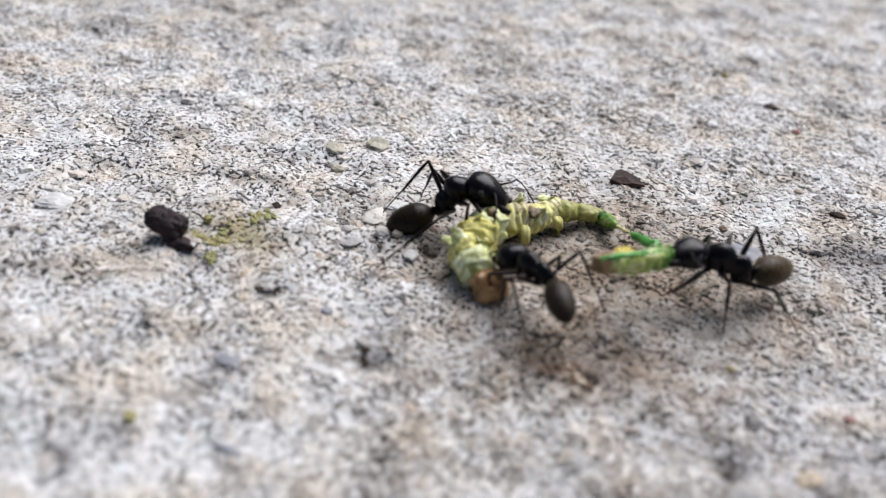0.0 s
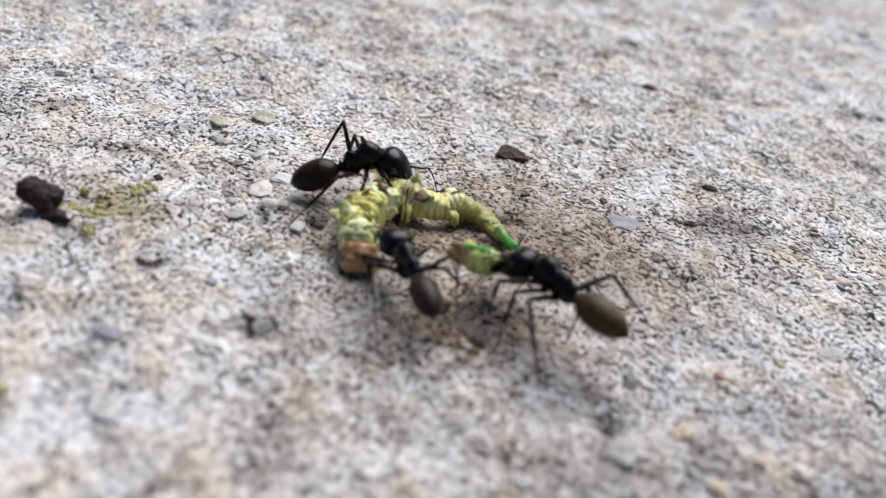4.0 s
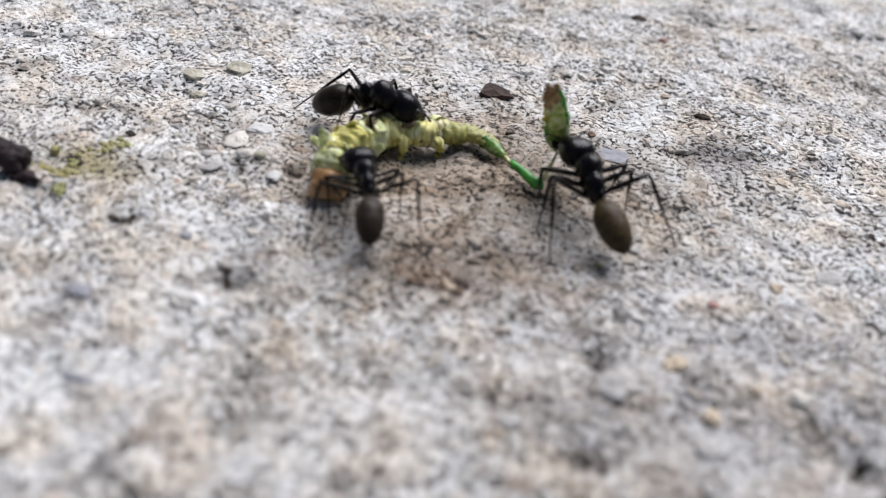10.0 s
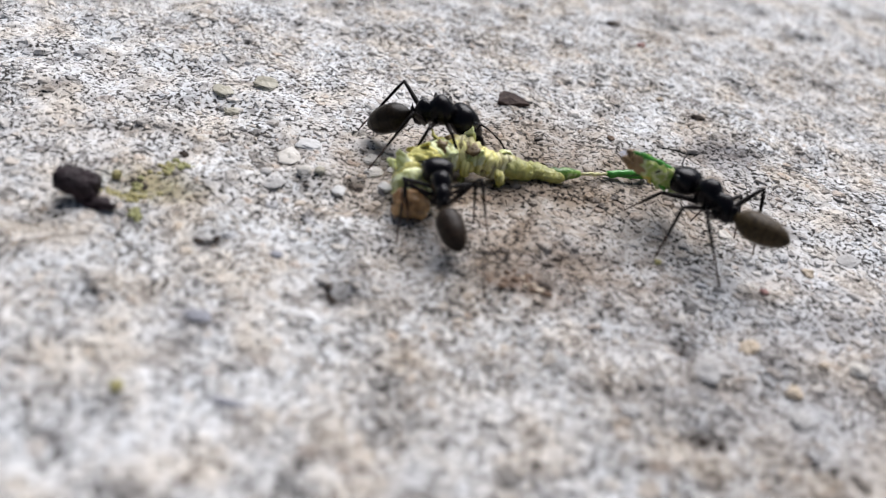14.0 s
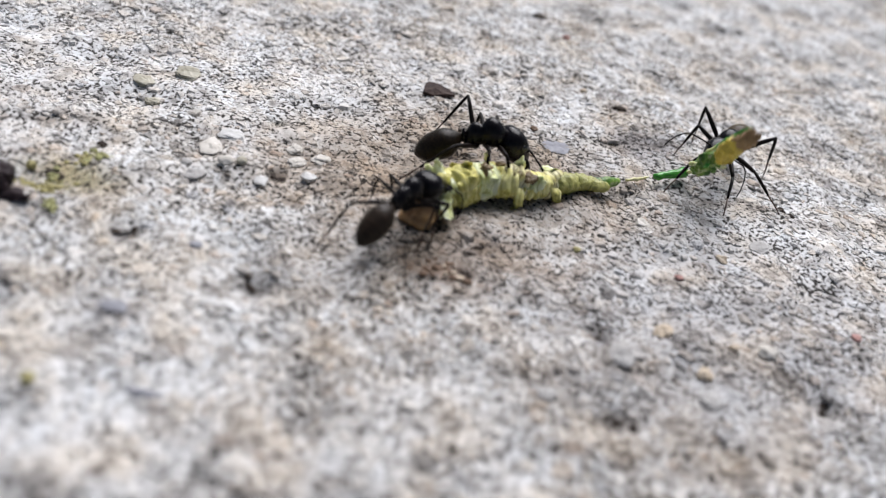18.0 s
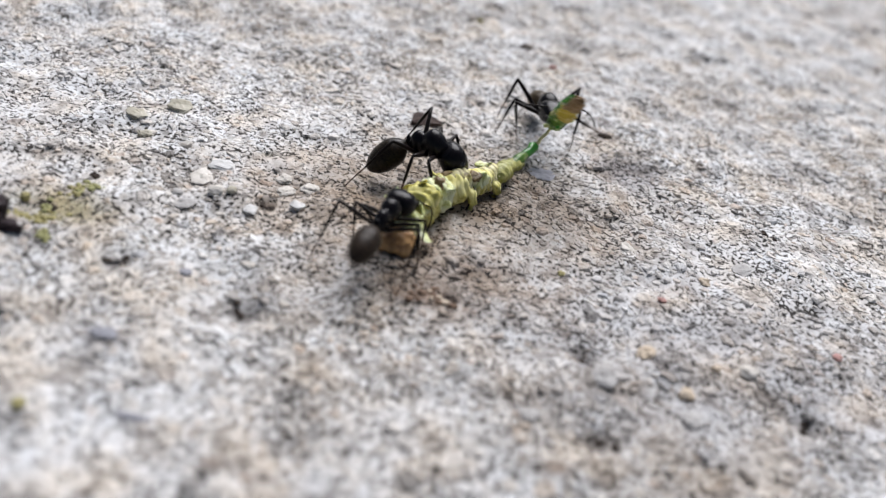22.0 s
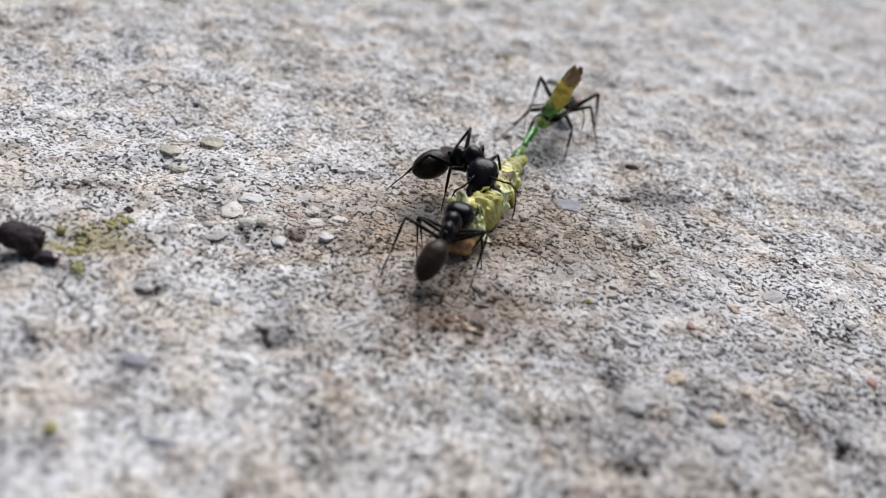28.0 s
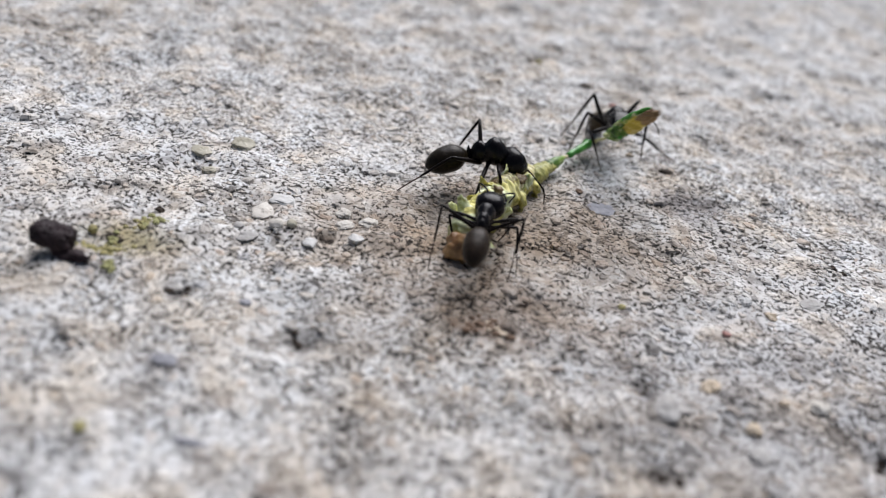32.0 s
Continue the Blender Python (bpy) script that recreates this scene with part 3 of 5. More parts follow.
# larger grains that stand out of the slab: kind, place, half axes, height
for i, (kind, x, y, rx, ry, rz, mat, label) in enumerate((
        ("white_grain", -14.0, -4.7, 0.7, 0.6, 0.32, m_white, "angular white grain bedded in the concrete"), ("white_grain", -17.7, -6.9, 0.7, 0.7, 0.28, m_white, "angular white grain bedded in the concrete"),
        ("white_grain", -40.3, -17.5, 0.55, 0.5, 0.3, m_white, "small round white grain on the concrete"), ("white_grain", -48.6, -17.9, 1.3, 1.6, 0.26, m_white, "broad flat white grain bedded in the concrete"),
        ("cream_grain", -23.4, -3.2, 1.2, 1.3, 0.3, m_cream, "large cream grain bedded in the concrete"), ("cream_grain", -16.4, -0.4, 0.75, 0.8, 0.3, m_cream, "angular cream grain bedded in the concrete"),
        ("cream_grain", -15.6, -2.8, 0.9, 0.7, 0.3, m_cream, "angular cream grain bedded in the concrete"), ("cream_grain", -13.8, -1.0, 0.8, 0.9, 0.3, m_cream, "angular cream grain bedded in the concrete"),
        ("cream_grain", 16.8, 0.8, 0.8, 0.7, 0.3, m_cream, "rounded cream grain bedded in the concrete"), ("cream_grain", 26.4, -14.3, 0.8, 0.7, 0.35, m_cream, "rounded cream grain bedded in the concrete"),
        ("grey_grain", 14.3, -18.6, 1.0, 1.2, 0.45, m_stone, "large grey grain beside a pit in the concrete"), ("grey_grain", 27.9, 1.2, 1.1, 0.9, 0.26, m_stone, "flat grey grain bedded in the concrete"),
        ("grey_grain", 8.8, -24.4, 0.8, 0.8, 0.35, m_stone, "rounded grey grain bedded in the concrete"), ("grey_grain", 21.0, -21.6, 0.9, 0.8, 0.35, m_stone, "rounded grey grain bedded in the concrete"),
        ("grey_grain", -23.2, -7.9, 0.8, 0.9, 0.26, m_stone, "angular grey grain bedded in the concrete"), ("grey_grain", -24.5, -6.5, 0.6, 0.5, 0.24, m_stone, "small grey grain bedded in the concrete"),
        ("tan_grain", 17.9, -14.5, 0.8, 0.7, 0.4, m_tan, "rounded tan grain bedded in the concrete"), ("tan_grain", 21.0, -18.4, 0.7, 0.6, 0.35, m_tan, "rounded tan grain bedded in the concrete"),
        ("tan_grain", 24.1, -1.8, 0.6, 0.5, 0.3, m_tan, "small pinkish tan grain in the concrete"), ("red_grain", 34.6, -9.8, 0.5, 0.45, 0.3, m_red, "small dull red grain in the concrete"),
        ("olive_grain", -29.9, 8.0, 1.2, 1.3, 0.35, m_olive, "olive grain grown over with lichen in the concrete"), ("olive_grain", -33.3, 5.1, 0.9, 1.1, 0.3, m_olive, "olive grain grown over with lichen in the concrete"),
        ("yellow_grain", -31.2, 2.4, 0.6, 0.8, 0.35, m_olive, "small yellow-tan grain bedded in the concrete"), ("rusty_grain", 5.35, 13.4, 0.45, 0.4, 0.25, m_rust, "small rusty grain in the concrete"))):
    crumb(kind, x, y, rx, ry, rz, mat, label, "grain", kind.split("_")[0] + " grains in the slab", 50 + i, 0.45, 37 * i, 0.55)
rnd = random.Random(4)
for i in range(22):
    x, y, s = rnd.gauss(-0.4, 1.3), rnd.gauss(-13.7, 0.9), rnd.uniform(0.2, 0.42)
    crumb("rusty_grain", x, y, s, s * 0.8, s * 0.5, m_rust if i % 6 else m_tan, "rusty brown grain on the concrete", "grain", "rusty grains", i)

# ---- ants ----
LEGS = (("front", 1, 1.15, 0.55), ("front", -1, 1.15, 0.55), ("middle", 1, 0.15, 0.6), ("middle", -1, 0.15, 0.6), ("hind", 1, -0.85, 0.6), ("hind", -1, -0.85, 0.6))
LENGTHS = {"front": (2.8, 4.1), "middle": (2.8, 4.4), "hind": (3.9, 6.2)}


def gaster_skin(name, length, low, high, rough, down=0.04):
    """Downy brown cuticle with thin dark joints between its plates, along x."""
    m, tree, b = material(name, rough, spec=0.15)
    f = noisy(tree, 5200.0, 5.0, 0.65)
    c = ramp(tree, f, ((0.36, low), (0.64, high)))
    x = tree.nodes.new("ShaderNodeSeparateXYZ")
    tree.links.new(coords(tree), x.inputs[0])
    u = tree.nodes.new("ShaderNodeMath")
    u.operation, u.inputs[1].default_value = "DIVIDE", length * MM
    tree.links.new(x.outputs[0], u.inputs[0])
    plain, dim, dark, pale = (1, 1, 1), (0.72, 0.7, 0.66), (0.55, 0.53, 0.5), (1.3, 1.24, 1.1)
    stops = [(0.05, dim)]
    for edge in (0.4, 0.62, 0.8):
        stops += [(edge - 0.07, plain), (edge - 0.02, pale), (edge - 0.005, dark), (edge + 0.03, plain)]
    bands = ramp(tree, u.outputs[0], stops + [(1.0, dim)])
    tree.links.new(mix(tree, 1.0, c, bands, "MULTIPLY"), b.inputs["Base Color"])
    streak = node(tree, "ShaderNodeMapping")
    streak.inputs["Scale"].default_value = (0.25, 1, 1)
    tree.links.new(coords(tree), streak.inputs[0])
    bump(tree, b, noisy(tree, 14000.0, 3.0, 0.6, streak.outputs[0]), 0.5, 0.00006)
    b.inputs["Sheen Weight"].default_value, b.inputs["Sheen Roughness"].default_value = down, 0.4
    b.inputs["Sheen Tint"].default_value = (0.9, 0.72, 0.4, 1)
    return m


def make_ant(label, thorax, head, gaster, broad, skin, stout=1.0, plump=1.0, limb=1.0, reach=1.0):
    """An ant whose space has its origin in the middle of the thorax and looks along +x."""
    s = thorax / 4.0
    ant = tagged(new("ant"), label, "ant", "ants pulling at the caterpillar")
    ant["reach"] = reach
    h = thorax / 2
    bm = bmesh.new()
    q = 1.36 * s * stout
    v = 1.55 * s * stout
    rows = ((-0.96, 0.18, 0.18, -0.3), (-0.9, 0.36, 0.36, -0.2), (-0.74, 0.46, 0.56, -0.06), (-0.52, 0.51, 0.66, 0.05), (-0.3, 0.5, 0.62, 0.09), (-0.16, 0.47, 0.52, 0.06), (-0.08, 0.5, 0.54, 0.08),
            (0.1, 0.62, 0.68, 0.15), (0.34, 0.72, 0.77, 0.16), (0.6, 0.71, 0.71, 0.11), (0.82, 0.55, 0.52, 0.05), (0.95, 0.36, 0.34, 0.03), (1.0, 0.26, 0.26, 0.02), (1.1, 0.2, 0.2, 0.0))
    loft(bm, [(x * h, w * q, e * v, lift * q) for x, w, e, lift in rows], 20)
    part("thorax", bm, m_black, ant)
    bm = bmesh.new()
    loft(bm, ((-h * 0.8, 0.2 * s, 0.2 * s, -0.4 * s), (-h * 0.9, 0.36 * s, 0.55 * s, -0.05 * s), (-h * 0.97, 0.42 * s, 0.8 * s, 0.12 * s), (-h * 1.05, 0.34 * s, 0.6 * s, 0.0), (-h * 1.12, 0.22 * s, 0.24 * s, -0.12 * s)), 12)
    part("petiole", bm, m_black, ant)

    # head: origin at the neck, mandible tips at +x
    k, tall = head / 3.7, 0.85 + 0.25 * broad
    bm = bmesh.new()
    w = broad
    e = tall * k
    loft(bm, ((-0.12 * k, 0.5 * w * k, 0.4 * e), (0.0, 0.85 * w * k, 0.62 * e), (0.25 * k, 1.1 * w * k, 0.8 * e, 0.02), (0.7 * k, 1.27 * w * k, 0.92 * e, 0.04), (1.2 * k, 1.28 * w * k, 0.93 * e, 0.04), (1.75 * k, 1.12 * w * k, 0.82 * e),
              (2.3 * k, 0.9 * w * k, 0.64 * e, -0.03), (2.75 * k, 0.68 * w * k, 0.46 * e, -0.06), (2.95 * k, 0.46 * w * k, 0.3 * e, -0.08)), 22, 2.6)
    hd = part("head", bm, m_black, ant)
    for side in (1, -1):
        bm = bmesh.new()
        lump(bm, 0.3 * k, 0.12 * k, 0.26 * k, 0.0, 1, 0, 2, (1.15 * k, side * 1.17 * w * k, 0.38 * k))
        part("eye", bm, m_eye, hd, "small round black eye")
        bm = bmesh.new()
        tube(bm, ((2.35 * k, side * 0.62 * w * k, -0.1), (2.8 * k, side * 0.72 * w * k, -0.14), (3.25 * k, side * 0.55 * k, -0.18), (3.6 * k, side * 0.2 * k, -0.2), (3.72 * k, side * 0.04 * k, -0.2)), (0.3 * k, 0.3 * k, 0.24 * k, 0.15 * k, 0.06 * k))
        part("mandible", bm, m_leg, hd, "dark curved mandible")
        bm = bmesh.new()
        tube(bm, ((0, 0, 0), (0.4 * k, side * 0.45 * k, 0.2 * k), (0.8 * k, side * 1.1 * k, 0.36 * k), (1.0 * k, side * 1.75 * k, 0.42 * k), (1.4 * k, side * 2.05 * k, 0.32 * k), (2.1 * k, side * 2.2 * k, 0.08 * k), (2.9 * k, side * 2.2 * k, -0.3 * k), (3.4 * k, side * 2.1 * k, -0.6 * k)),
             (0.085 * k, 0.07 * k, 0.065 * k, 0.075 * k, 0.055 * k, 0.05 * k, 0.052 * k, 0.035 * k), 6)
        ob = part("antenna", bm, m_leg, hd, "thin elbowed antenna")
        ob.location = (1.75 * k * MM, side * 0.5 * w * k * MM, 0.62 * e * MM)
        ob["side"] = side

    # gaster: origin at the petiole, tip at +x
    g = gaster / 4.5
    bm = bmesh.new()
    rings = []
    for x0, x1, w0, w1 in ((0.02, 0.4, 0.12, 1.0), (0.4, 0.62, 1.0, 0.955), (0.62, 0.8, 0.955, 0.75), (0.8, 0.92, 0.75, 0.46), (0.92, 1.0, 0.46, 0.06)):
        for i in range(0 if x0 < 0.1 else 1, 5):
            u = i / 4
            x = x0 + (x1 - x0) * u
            if x0 < 0.1:
                r = math.sin(min(1, 0.06 + u * 0.94) * math.pi / 2) ** 0.8
            else:
                r = w0 + (w1 - w0) * u ** 1.35
            rings.append((x * gaster, 1.17 * g * r * plump, 1.14 * g * r * plump, -0.1 * g * (x - 0.4)))
    loft(bm, rings, 22)
    part("gaster", bm, skin, ant, "dark brown downy gaster with golden sheen")

    for pair, side, x, y in LEGS:
        l1, l2 = (v * s * reach for v in LENGTHS[pair])
        bm = bmesh.new()
        lump(bm, 0.4 * s, 0.36 * s, 0.55 * s, 0.12, 1.3, 3, 2, (x * s, side * (y - 0.2) * s, -0.5 * s))
        part("coxa", bm, m_black, ant)
        bm = bmesh.new()
        tube(bm, ((-0.25 * s, 0, 0.12 * s), (0.05 * s, 0, 0), (l1 * 0.18, 0, 0.02), (l1 * 0.45, 0, 0.05), (l1 * 0.8, 0, 0.03), (l1, 0, 0)), [w * s * limb for w in (0.26, 0.34, 0.22, 0.3, 0.24, 0.18)], 9)
        femur = part("leg", bm, m_leg, ant)
        bm = bmesh.new()
        e = l2 * 0.56
        tube(bm, ((-0.04 * s, 0, 0), (e * 0.3, 0, 0.03), (e * 0.8, 0, 0.02), (e, 0, 0)), [w * s * limb for w in (0.17, 0.2, 0.165, 0.12)], 8)
        shin = part("shin", bm, m_leg, femur)
        bm = bmesh.new()
        tube(bm, ((e * 0.97, 0, 0), (e + (l2 - e) * 0.45, 0, 0.05), (e + (l2 - e) * 0.8, 0, 0.04), (l2, 0, 0)), [w * s * limb for w in (0.1, 0.09, 0.075, 0.075)], 6)
        shin.location = (l1 * MM, 0, 0)
        femur.location = (x * s * MM, side * y * s * MM, -0.75 * s * MM)
        # the slender foot bends with the shin
        foot = part("foot", bm, m_foot, femur, "slender brown foot")
        foot.location = shin.location
    return ant


ant_far = make_ant("black ant with brown gaster biting the caterpillar", 4.0, 5.1, 4.8, 0.9, gaster_skin("downy_gaster_cuticle", 4.8, (0.004, 0.003, 0.0025), (0.022, 0.015, 0.008), 0.3), 1.26, 1.16, 0.8, 1.1)
ant_near = make_ant("black ant with dull brown gaster astride the caterpillar's head", 3.9, 4.1, 4.6, 0.98, gaster_skin("dull_gaster_cuticle", 4.6, (0.009, 0.006, 0.0045), (0.038, 0.025, 0.017), 0.36), 0.96, 0.98, 0.66, 0.95)
ant_side = make_ant("large black ant carrying a green torn piece of caterpillar", 4.6, 4.4, 5.2, 0.94, gaster_skin("golden_gaster_cuticle", 5.2, (0.015, 0.010, 0.006), (0.085, 0.058, 0.027), 0.4, 0.08), 1.0, 0.98, 0.74, 0.95)

# ---- the caterpillar and its torn piece ----
SEGMENTS = 12
m_wound = speckled("brown_wound", (0.06, 0.035, 0.012), (0.30, 0.20, 0.07), 1100.0, 0.4, 0.8, 0.0003)


def make_caterpillar():
    thing = tagged(new("caterpillar"), "mangled yellow-green caterpillar with an orange head on the concrete", "caterpillar")
    out = []
    for i in range(SEGMENTS):
        u = i / (SEGMENTS - 1)
        bm = bmesh.new()
        if i == 0:
            lump(bm, 1.75, 1.6, 1.25, 0.34, 1.6, 3, 4, (-0.35, 0, 0.1))
            out.append(part("head", bm, m_orange, thing, "orange-brown head capsule"))
            bm = bmesh.new()
            lump(bm, 0.5, 0.6, 0.4, 0.3, 1.4, 5, 2, (-1.6, 0, -0.25))
            part("mouth", bm, m_brown, out[-1], "dark brown mouthparts")
            continue
        r = (2.0 if u < 0.4 else 2.0 - 1.75 * (u - 0.4)) * (1 + 0.05 * math.sin(i * 2.3))
        long = (1.4 if i == 1 else 2.15 if i < 9 else 1.7) * (1 + 0.1 * math.sin(i * 1.7))
        off = Vector((i * 7.3, i * 3.1, i * 1.7))
        rings, sides = 26, 30
        loops = []
        for j in range(rings):
            x = math.sin(math.pi * (j / (rings - 1) - 0.5)) * 0.995
            loop = []
            for q in range(sides):
                a = 2 * math.pi * q / sides
                c = Vector((x, math.cos(a), math.sin(a)))
                # a plump ring with soft folds across it, sagging lobes and a few deep creases
                k = math.sqrt(max(0.02, 1 - abs(x) ** 3))
                k *= 1 + 0.16 * noise.noise(c * 0.9 + off) + 0.05 * noise.noise(c * 3.0 + off)
                k *= 1 + 0.07 * math.sin(x * long * 8.0 + 2.2 * noise.noise(c * 1.3 + off) + i)
                k -= 0.13 * max(0.0, 0.22 - abs(noise.noise(Vector((c.x * 0.8, c.y * 1.7, c.z * 1.7)) + off * 1.3))) / 0.22
                loop.append(bm.verts.new(Vector((x * long, c.y * r * 0.87 * k, c.z * r * (0.95 if c.z > 0 else 0.8) * (1.06 - 0.35 * max(0.0, u - 0.3)) * k)) * MM))
            loops.append(loop)
        for l0, l1 in zip(loops, loops[1:]):
            for q in range(sides):
                bm.faces.new((l0[q], l0[(q + 1) % sides], l1[(q + 1) % sides], l1[q]))
        bm.faces.new(loops[0][::-1])
        bm.faces.new(loops[-1])
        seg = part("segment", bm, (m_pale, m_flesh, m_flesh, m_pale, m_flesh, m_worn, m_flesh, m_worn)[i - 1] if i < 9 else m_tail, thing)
        out.append(seg)
        rnd = random.Random(i)
        for side in ((-1,) if i in (6, 8) else (1,) if i == 5 else ()):
            bm = bmesh.new()
            x = rnd.uniform(-0.5, 0.5)
            tube(bm, ((x, side * r * 0.55, r * 0.25), (x + 0.15, side * r * 0.95, r * 0.1), (x + 0.3, side * r * 1.15, -r * 0.35), (x + 0.2, side * r * 1.2, -r * 0.75), (x + 0.1, side * r * 1.15, -r * 0.98)), (0.4, 0.5, 0.46, 0.42, 0.2), 9)
            for v in bm.verts:
                v.co += v.co.normalized() * 0.1 * noise.noise(v.co / MM * 2.5) * MM
            part("proleg", bm, m_pale if i % 2 else m_flesh, seg, "pale hanging proleg")
        for j in range(3 if 2 <= i <= 4 else 2 if i in (5, 7) else 1 if i <= 8 else 0):
            # torn petals of loose skin that stand off the body, and brown wounds between them
            bm = bmesh.new()
            wound = j == 1 and i in (4, 5, 7)
            a = rnd.uniform(0.3, 2.0) if wound else rnd.uniform(-0.2, 2.6)
            if wound:
                lump(bm, 0.75, 0.6, 0.35, 0.5, 1.7, i * 5 + j, 3)
            else:
                lump(bm, rnd.uniform(0.75, 1.25), rnd.uniform(0.5, 0.82), 0.14, 0.45, 1.5, i * 5 + j, 3)
                for v in bm.verts:
                    v.co.z += (0.35 * (v.co.x / MM) ** 2 - 0.25 * (v.co.y / MM) ** 2 + 0.12 * noise.noise(v.co / MM * 2.0)) * MM
            ob = part("wound" if wound else "skin_flap", bm, m_wound if wound else m_pale if rnd.random() < 0.6 else m_flesh, seg, "brown torn wound" if wound else "loose flap of pale skin")
            tilt = 0 if wound else rnd.uniform(10, 48)
            ob.matrix_basis = pose(rnd.uniform(-0.8, 0.8) * MM, -math.cos(a) * r * 0.9 * MM, math.sin(a) * r * 0.86 * MM, math.degrees(math.pi - a) - 90, 0, 0) @ pose(0, 0, 0, 0, -tilt, rnd.uniform(0, 360))
    return thing, out


caterpillar, segments = make_caterpillar()


def make_strand():
    thing = tagged(new("gut_strand"), "bright green gut strand stretched from the torn caterpillar", "strand")
    out = []
    for name, length, r0, r1, mat, lab in (("green_length", 3.2, 0.7, 0.45, m_leafy, "dull green length"), ("thin_length", 2.8, 0.2, 0.15, m_strand, "thin pale thread"), ("green_length", 4.4, 0.42, 0.55, m_green, "bright green length"),
                                           ("thin_length", 3.2, 0.2, 0.14, m_strand, "thin pale thread")):
        bm = bmesh.new()
        rnd = random.Random(len(out))
        n = 9
        tube(bm, [(length * (i / (n - 1) - 0.5), rnd.uniform(-0.06, 0.06), rnd.uniform(-0.06, 0.06)) for i in range(n)], [(r0 + (r1 - r0) * i / (n - 1)) * rnd.uniform(0.8, 1.2) * (0.6 if i in (0, n - 1) else 1) for i in range(n)], 8)
        out.append(part(name, bm, mat, thing, lab))
    return thing, out


strand, lengths = make_strand()


def make_morsel():
    """The torn hind end that the large ant holds: base at -x, brown tip at +x, held at the origin."""
    thing = tagged(new("torn_piece"), "green torn caterpillar piece with yellow and brown end in mandibles", "caterpillar piece")
    # the side away from the ant is dark green, then yellow, then brown; the side towards it is pale green
    def flesh(name, mat, lab, pieces):
        bm = bmesh.new()
        for j, (x, y, z, rx, ry, rz) in enumerate(pieces):
            lump(bm, rx * 1.1, ry, rz * 0.9, 0.36, 1.7, j + len(name), 4, (x, y, z * 0.9))
        return part(name, bm, mat, thing, lab)

    flesh("green_base", m_leafy, "dark green base", ((-0.9, 0, 0, 0.7, 0.75, 0.65), (-0.2, 0.1, 0, 1.0, 0.95, 0.8), (0.7, -0.1, -0.1, 1.0, 0.95, 0.75), (1.5, 0.1, -0.1, 0.9, 0.85, 0.6)))
    flesh("pale_back", m_lime, "pale green inner side", ((1.6, -0.1, 0.5, 1.3, 0.9, 0.55), (2.9, 0.1, 0.42, 1.3, 0.92, 0.58), (4.1, 0, 0.4, 1.2, 0.85, 0.55), (4.9, 0.1, 0.3, 0.7, 0.7, 0.42)))
    flesh("green_edge", m_green, "bright green edge", ((1.8, -0.7, 0.55, 1.2, 0.24, 0.24), (3.1, -0.75, 0.6, 1.2, 0.24, 0.24), (4.6, -0.68, 0.5, 1.3, 0.22, 0.24), (5.8, -0.5, 0.4, 0.8, 0.2, 0.22)))
    flesh("yellow_band", m_yellow, "yellow band", ((2.5, 0.2, -0.35, 0.8, 0.85, 0.5), (3.4, 0, -0.35, 0.9, 0.9, 0.55), (4.3, -0.1, -0.3, 0.7, 0.85, 0.5), (3.4, 0.6, 0.1, 1.1, 0.35, 0.5)))
    flesh("brown_end", m_brown, "brown torn end", ((5.0, 0, -0.2, 0.8, 0.8, 0.5), (5.8, 0.15, -0.15, 0.8, 0.75, 0.5)))
    for lobe in ((6.5, 0.35, -0.05, 0.6, 0.35, 0.3), (6.4, -0.35, -0.1, 0.5, 0.3, 0.3), (5.2, 0.55, 0.2, 1.2, 0.38, 0.5), (5.7, 0.0, 0.3, 0.8, 0.6, 0.36)):
        flesh("brown_lobe", m_brown, "ragged brown lobe", (lobe,))
    rnd = random.Random(2)
    for i in range(4):
        bm = bmesh.new()
        lump(bm, 0.6, 0.26, 0.2, 0.5, 2.0, 20 + i, 2)
        ob = part("green_shred", bm, m_green if i % 2 else m_pale, thing, "bright shred of torn flesh")
        a = rnd.uniform(0, 6.28)
        ob.matrix_basis = pose(rnd.uniform(-1.2, 1.6) * MM, math.cos(a) * 0.9 * MM, math.sin(a) * 0.75 * MM, rnd.uniform(0, 360), 30 * rnd.random(), rnd.uniform(-50, 50))
    return thing


morsel = make_morsel()


